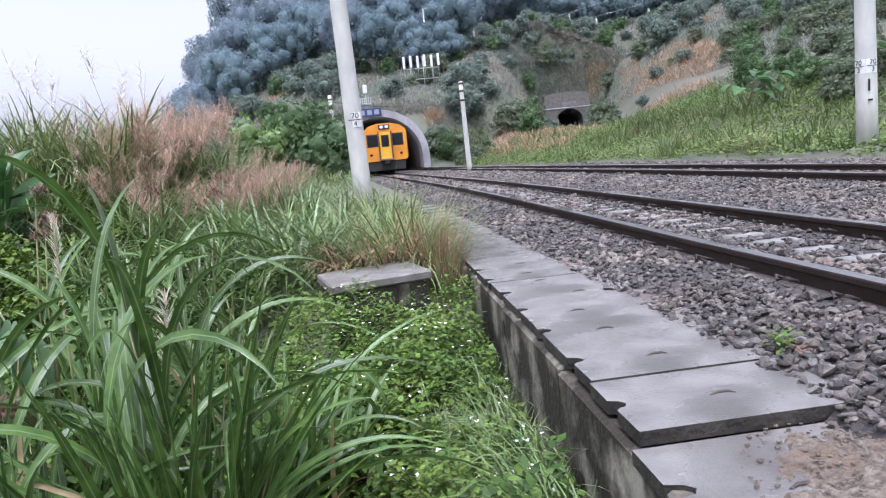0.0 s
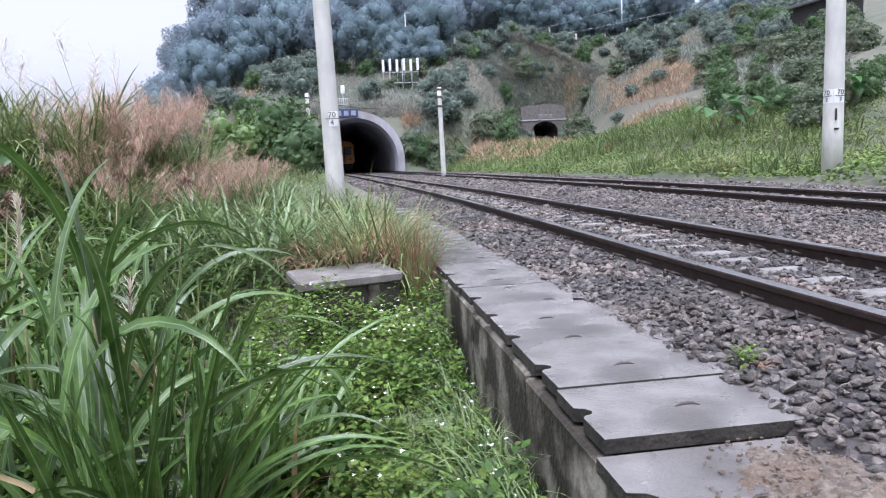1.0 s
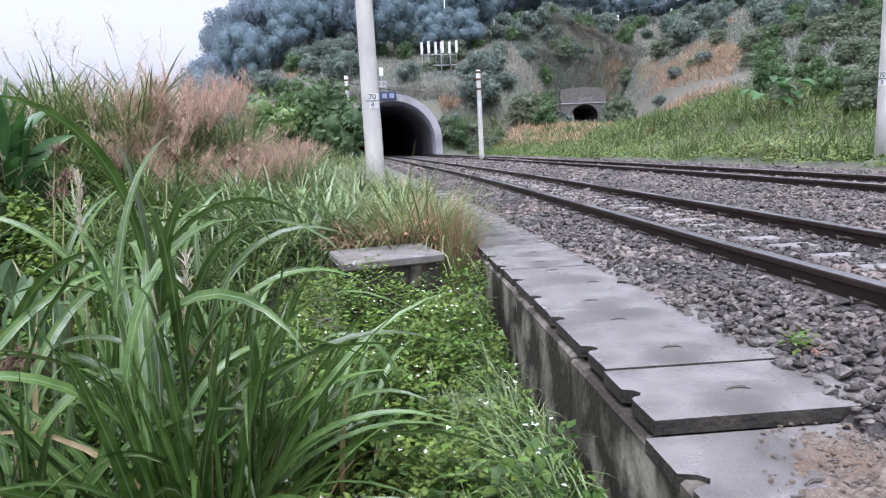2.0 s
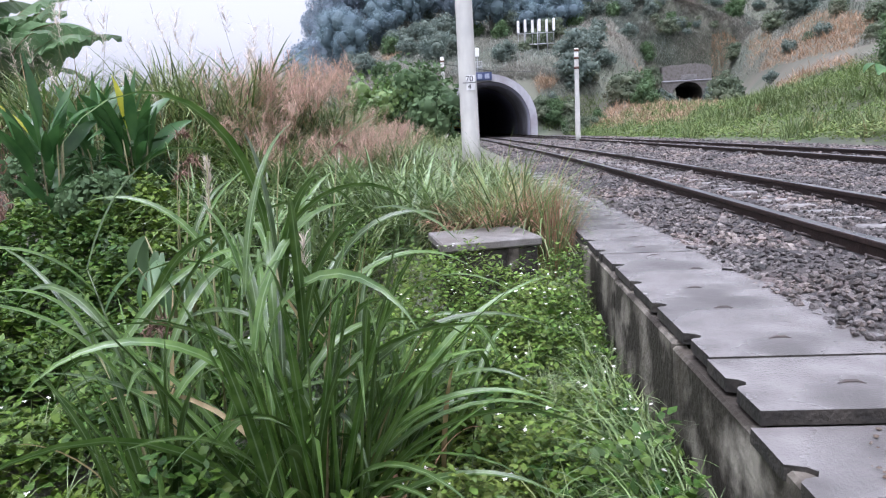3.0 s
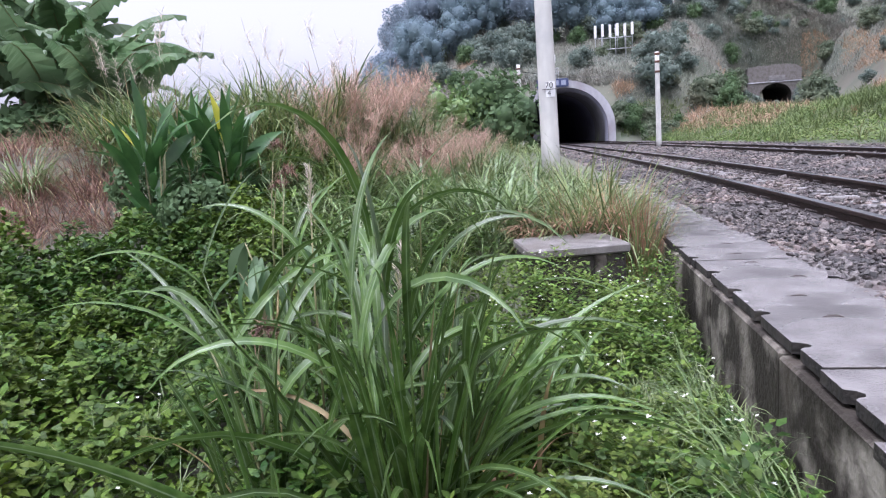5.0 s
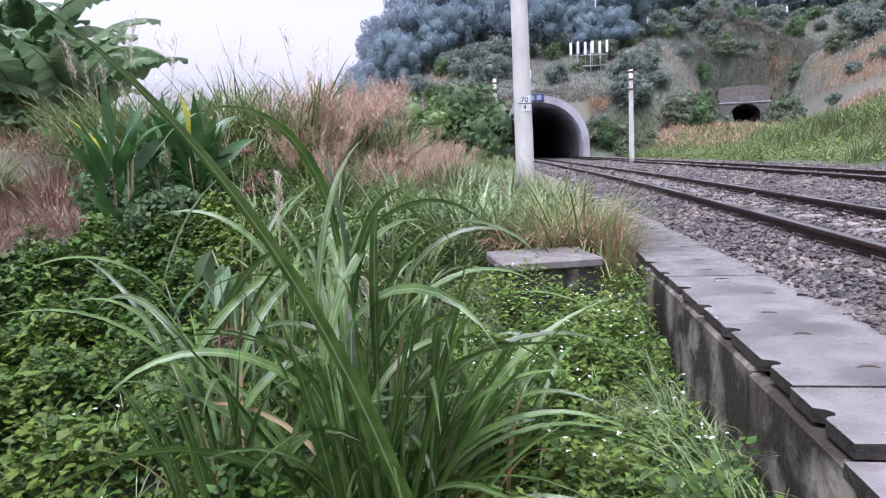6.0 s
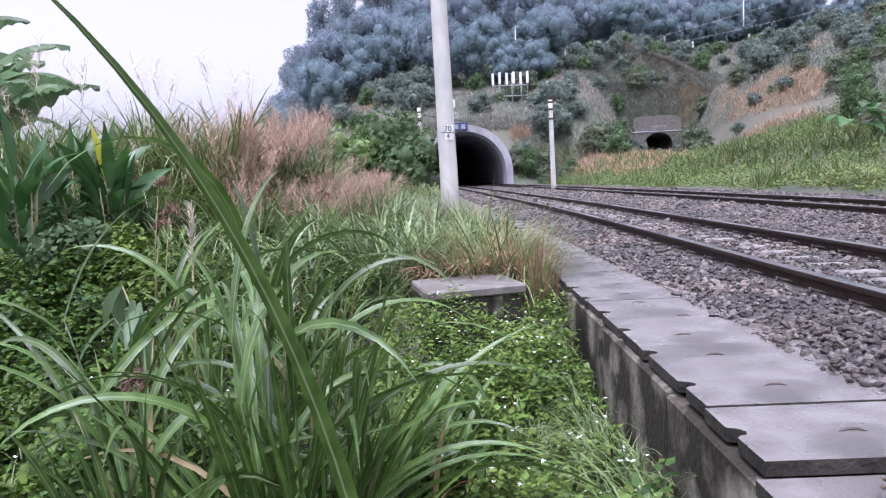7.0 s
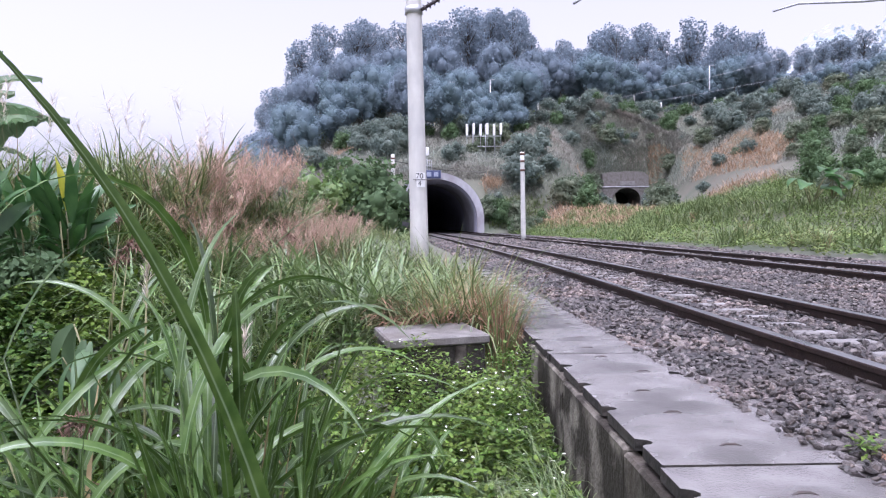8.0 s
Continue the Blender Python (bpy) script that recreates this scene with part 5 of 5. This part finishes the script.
def build_bushes():
    dark = tree_kind("bush", "dense dark green bush", 2.2, 1.3, 2.2, SHRUB, 2800, 0.055, 24, 31)
    lime = tree_kind("bush", "rounded light green bush", 2.2, 1.3, 2.2, LIMEBUSH, 3000, 0.055, 24, 32)
    leafy = tree_kind("bush", "dark leafy shrub among tall grass", 2.2, 1.5, 2.2, SHRUB, 4200, 0.075, 22, 37, core=False)
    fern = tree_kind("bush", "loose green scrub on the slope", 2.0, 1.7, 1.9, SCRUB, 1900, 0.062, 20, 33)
    wood = tree_kind("bush", "scrub bush on the hillside, haze in its leaf colour", 2.6, 1.9, 2.6, HAZESCRUB, 1900, 0.062, 20, 34)
    r = random.Random(8)
    spots = [(lime, -6.7, 33.5, 1.75), (lime, -5.7, 33.9, 1.65), (dark, -4.6, 33.2, 1.9), (dark, -5.2, 35.0, 1.5), (leafy, -6.9, 7.0, 0.42), (leafy, -6.2, 7.5, 0.4), (leafy, -6.0, 6.3, 0.36), (leafy, -14.0, 12.2, 1.0), (leafy, -12.6, 12.4, 0.9), (leafy, -15.8, 12.0, 1.1), (leafy, -11.6, 13.0, 0.9), (leafy, -13.3, 12.6, 1.0), (leafy, -17, 12.5, 1.2), (lime, -8.2, 34.5, 1.0), (dark, -7.3, 36, 1.3)]
    for k in range(215):
        y = r.uniform(58, 126)
        x = r.uniform(-0.28, 0.72) * y
        z = float(land(x, y))
        if z < 1.6 or z > 21 or abs(x - PX) < 5.5 and y < 70 or abs(x - 26 + 0.25 * (95 - y)) < 3.6 and 82 < y < 98:
            continue
        ratio = (x + 2) / y
        if abs(ratio - 0.305) < 0.045 and y < 97:
            continue
        if 0.36 < ratio < 0.57 and 3 < z < 14 and r.random() < 0.85:
            continue
        spots.append((r.choice((wood, wood, fern, dark)), x, y, r.uniform(0.6, 1.4)))
    for k in range(70):
        y = r.uniform(64, 124)
        x = r.uniform(-0.1, 0.7) * y
        z = float(land(x, y))
        if 3 < z < 20.5 and abs((x + 2) / y - 0.305) > 0.03 and abs(x - PX) > 5:
            spots.append((r.choice((wood, fern, wood)), x, y, r.uniform(0.28, 0.6)))
    for k in range(60):
        y = r.uniform(26, 62)
        x = r.uniform(0.48, 0.74) * y + 2
        z = float(land(x, y))
        if z > 1.5:
            spots.append((r.choice((dark, fern, dark, fern)), x, y, r.uniform(0.55, 1.05)))
    for k in range(24):
        y = r.uniform(44, 57)
        x = r.uniform(-16, -5.6)
        spots.append((r.choice((dark, fern, wood)), x, y, r.uniform(0.8, 1.3)))
    for k in range(58):
        y = r.uniform(98.5, 120)
        x = r.uniform(0.235, 0.37) * y - 1
        if float(land(x, y)) > 5.5:
            spots.append((r.choice((wood, fern, dark, wood)), x, y, r.uniform(0.4, 0.85)))
    for x, y, q in ((23.2, 94.8, 0.6), (30.2, 94.6, 0.7), (22.6, 93.6, 0.7), (31.0, 93.4, 0.8), (29.4, 95.2, 0.45), (24.4, 92.5, 0.55), (23.6, 93.5, 0.6), (28.6, 92.5, 0.6), (29.6, 93.6, 0.75), (26.4, 90.5, 0.34), (27.6, 90.0, 0.4), (25.2, 90.0, 0.42)):
        spots.append((r.choice((fern, wood)), x, y, q))
    for k in range(10):
        spots.append((r.choice((dark, wood, fern)), 4.6 + PX + r.uniform(0, 5), r.uniform(57, 62), r.uniform(0.6, 1.1)))
    first = set()
    for kind, x, y, s in spots:
        m = pose(x, y, float(land(x, y)) - 0.15, 0, 0, r.uniform(0, 360))
        c = kind if kind not in first else copy_thing(kind, m)
        first.add(kind)
        c.matrix_basis = m @ Matrix.Scale(s, 4)
        tagged(c, group="hillside bushes")


build_bushes()


def build_slope():
    n = 250000
    y = 22 + 108 * rng.random(n) ** 0.8
    x = U(-0.32, 0.76, n) * y
    x, y = np.r_[x, U(17, 36, 70000), U(-8, 9, 16000)], np.r_[y, U(93, 116, 70000), U(57.5, 70, 16000)]
    z = land(x, y)
    keep = (z > 0.55) & (z < 24) & ~((np.abs(x - PX) < 4.6) & (y < 68) & (z < 5.3)) & ~((np.abs(x - 26.4) < 3.2) & (y < 95.5) & (y > 88)) & ~((np.abs(x - 26.6) < 2.6) & (y < 104) & (z < 5.6))
    x, y, z = x[keep], y[keep], z[keep]
    ratio = (x + 2) / y
    patch = 0.6 * np.sin(x * 0.23 + 1) * np.cos(y * 0.19) + 0.4 * np.sin(x * 0.6 - y * 0.5)
    dry = ((np.abs(ratio - 0.45) < 0.075 + 0.05 * patch) & (z > 3.2 + 1.5 * patch) & (z < 10.8 + 2.0 * patch)) | ((patch > 0.85) & (y < 92)) | ((np.abs(ratio - 0.24) < 0.07 + 0.05 * patch) & (z < 2.6))
    low = (z < 3.5) & ~dry
    for name, label, pick, mat, ln in (("dry_hill_grass", "orange-tan dry grass on the hill slope", dry, DRYSLOPE, 1.0), ("green_hill_grass", "green grass at the foot of the slope", low, GREENSLOPE, 0.9), ("faded_hill_grass", "olive and brown grass on the slope, haze in its colour", ~dry & ~low, GREYSLOPE, 0.9)):
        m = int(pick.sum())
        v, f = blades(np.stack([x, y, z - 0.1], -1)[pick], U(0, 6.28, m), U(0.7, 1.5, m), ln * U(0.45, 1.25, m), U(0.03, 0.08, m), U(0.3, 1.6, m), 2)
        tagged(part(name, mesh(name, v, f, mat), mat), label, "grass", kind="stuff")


build_slope()

# ---- small things ----


def build_dirt():
    n = 320
    a, d = U(0, 6.28, n), np.sqrt(rng.random(n))
    x, y = -0.86 + 0.26 * d * np.cos(a), 0.98 + 0.24 * d * np.sin(a)
    bm = bmesh.new()
    bmesh.ops.create_grid(bm, x_segments=60, y_segments=60, size=0.4)
    for v in bm.verts:
        q = v.co.length / 0.3 + 0.5 * noise.noise(v.co * 7) + 0.3 * noise.noise(v.co * 19)
        v.co.z = max(-0.03, 0.035 * (1 - q * q)) + 0.012 * noise.noise(v.co * 45)
    global pile
    pile = part("dirt_mound", bm, DIRT, m=pose(-0.83, 1.08, -0.197))
    tagged(pile, "small heap of brown dirt and litter on the slab", "dirt")
    z = 0.004 + np.maximum(0, 0.03 * (1 - d * d))
    v, f = blades(np.stack([x + 0.86, y - 0.98, z], -1), U(0, 6.28, n), U(-0.2, 0.5, n), U(0.02, 0.09, n), U(0.002, 0.006, n), U(0, 0.8, n), 3)
    tagged(part("straw_litter", mesh("straw_litter", v, f, BARK), BARK, pile), kind="stuff")
    tw = part("twig", tube([(-1.22, 1.06, -0.198), (-1.16, 1.045, -0.19), (-1.09, 1.05, -0.197), (-1.04, 1.03, -0.198)], [0.004, 0.004, 0.003, 0.002], 5), BARK)
    tagged(tw, "thin dark twig lying on the slab", "twig")
    n = 60
    w = empty("ballast_weed", "small yellow-green weed growing in the ballast", "weed", pose(-0.64, 1.95, -0.14))
    v, f = blades(np.stack([U(-0.045, 0.045, n), U(-0.07, 0.05, n), U(0, 0.07, n)], -1), U(0, 6.28, n), U(0.1, 1.2, n), U(0.02, 0.05, n), U(0.010, 0.018, n), U(0.3, 1.2, n), 3, shape="leaf")
    part("leaves", mesh("leaves", v, f, WEED), WEED, w)
    v, f = blades(np.stack([U(0.0, 0.06, 14), U(-0.11, -0.04, 14), U(0, 0.02, 14)], -1), U(0, 6.28, 14), U(0.2, 1.2, 14), U(0.04, 0.08, 14), U(0.003, 0.006, 14), U(0.1, 0.8, 14), 3)
    part("dead_stalks", mesh("dead_stalks", v, f, REDDRY), REDDRY, w, "withered brown stalks")


build_dirt()

# ---- the train ----


def build_car(label, m):
    t = empty("railcar", label, "train", m, "train")
    prof = [(-1.30, 0.95), (-1.40, 1.15), (-1.40, 2.95), (-1.33, 3.2), (-1.0, 3.5), (-0.45, 3.66), (0.45, 3.66), (1.0, 3.5), (1.33, 3.2), (1.40, 2.95), (1.40, 1.15), (1.30, 0.95)]
    n = len(prof)
    v, f = [], []
    for y, s in ((0.0, 0.965), (0.12, 1.0), (19.5, 1.0)):
        v += [(p[0] * s, y, 0.95 + (p[1] - 0.95) * (0.985 if s < 1 else 1)) for p in prof]
    for i in range(2):
        f += [(i * n + k, i * n + (k + 1) % n, (i + 1) * n + (k + 1) % n, (i + 1) * n + k) for k in range(n)]
    body = part("body", mesh("body", v, f, ORANGE), ORANGE, t)
    bm = bmesh.new()
    bm.faces.new([bm.verts.new(v[k]) for k in range(n)])
    part("end_face", bm, ORANGE, t, "orange painted end wall")
    bm = bmesh.new()
    bm.faces.new([bm.verts.new(v[2 * n + k]) for k in range(n)][::-1])
    part("far_face", bm, ORANGE, t)
    roof = [(p[0] * 1.004, p[1] + 0.006) for p in prof[3:9]]
    v2, f2 = [], []
    for y in (0.02, 19.4):
        v2 += [(a, y, b) for a, b in roof] + [(a, y, b - 0.02) for a, b in roof[::-1]]
    q = len(roof) * 2
    f2 = [(k, (k + 1) % q, q + (k + 1) % q, q + k) for k in range(q)]
    part("roof", mesh("roof", v2, f2, STEEL), STEEL, t, "grimy grey roof")
    for s in (-1, 1):
        x0, x1 = sorted((s * 0.46, s * 1.12))
        w = part("cab_window", box(x0, x1, -0.03, 0.06, 2.02, 2.86, 0.04), GLASS, t, "dark glass cab window")
        part("window_rubber", box(x0 - 0.05, x1 + 0.05, -0.012, 0.04, 1.97, 2.91, 0.03), BLACK, w)
        part("tail_light", tube([(s * 0.95, -0.05, 1.42), (s * 0.95, 0.05, 1.42)], [0.09, 0.09], 12), GLASS, t)
        part("headlight", tube([(s * 0.16, -0.10, 3.38), (s * 0.16, 0.05, 3.38)], [0.11, 0.11], 12), WHITE, t, "pale headlight lens")
        x0, x1 = sorted((s * 0.36, s * 0.45))
        part("door_pillar", box(x0, x1, -0.16, 0.05, 1.0, 3.05, 0.02), BROWN, t, "brown gangway pillar")
    part("lamp_box", box(-0.36, 0.36, -0.07, 0.2, 3.2, 3.56, 0.05), BROWN, t, "brown headlamp box")
    door = part("gangway_door", box(-0.36, 0.36, -0.04, 0.05, 1.05, 3.0, 0.01), YELLOW, t, "yellow gangway door")
    part("door_window", box(-0.24, 0.24, -0.06, 0.0, 1.95, 2.8, 0.02), GLASS, door)
    part("step_plate", box(-0.42, 0.42, -0.3, 0.05, 1.0, 1.1, 0.01), STEEL, t)
    part("coupler", box(-0.14, 0.14, -0.45, 0.2, 0.72, 0.98, 0.03), GEAR, t)
    part("underframe", box(-1.2, 1.2, 0.15, 19.2, 0.55, 0.95, 0.03), GEAR, t)
    part("plough", box(-1.15, 1.15, 0.05, 0.2, 0.25, 0.95, 0.02), GEAR, t)
    for y in (3.0, 16.0):
        bogie = part("bogie", box(-1.05, 1.05, y - 1.5, y + 1.5, 0.35, 0.62, 0.04), GEAR, t)
        for dy in (-1.05, 1.05):
            for s in (-1, 1):
                part("wheel", tube([(s * 0.53, y + dy, 0.43), (s * 0.66, y + dy, 0.43)], [0.43, 0.43], 18), GEAR, bogie)
    for s in (-1, 1):
        for k in range(9):
            y = 1.6 + 2.0 * k
            x0, x1 = sorted((s * 1.38, s * 1.412))
            part("side_window", box(x0, x1, y, y + 1.3, 1.95, 2.75, 0.01), GLASS, t)
    return t


def on_track(y, back=0.0):
    """The pose of a car whose rear is at y."""
    x0, x1 = 0.565 + float(curve_x(y)), 0.565 + float(curve_x(y + 19.5))
    z0, z1 = float(curve_z(y)), float(curve_z(y + 19.5))
    return pose(x0, y, z0, math.degrees(math.atan2(z1 - z0, 19.5)), 0, math.degrees(math.atan2(x0 - x1, 19.5)))


REAR, SPEED = 43.0, 27.0
rear_car = build_car("orange railcar with dark cab windows entering the tunnel", on_track(REAR))
lead_car = build_car("orange railcar at the head of the train", on_track(REAR + 20))

for car in (rear_car, lead_car):
    car.scale = (1.0, 1.0, 0.87)

build_stones()


def motions():
    times = [0.25 * k for k in range(33)]
    walk(rear_car, [(t, on_track(REAR + SPEED * t)) for t in times])
    walk(lead_car, [(t, on_track(REAR + 20 + SPEED * t)) for t in times])
    bent = pose(0.40, -0.75, 0.0, -35, -62, 30)
    walk(spring, [(0.0, bent), (4.6, bent), (4.9, pose(0.40, -0.75, 0, -30, -52, 26)), (5.4, pose(0.40, -0.75, 0, -8, -12, 6)), (5.7, pose(0.40, -0.75, 0, -1, -7, 0)), (6.0, pose(0.40, -0.75, 0, -1, -5.5, 0)), (6.5, pose(0.40, -0.75, 0, 0, -1, 0)), (7.0, pose(0.40, -0.75, 0, 0, 2, 0)), (7.5, pose(0.40, -0.75, 0, 0, 2, 0)), (8.0, pose(0.40, -0.75, 0, 0, 0.5, 0))])


motions()
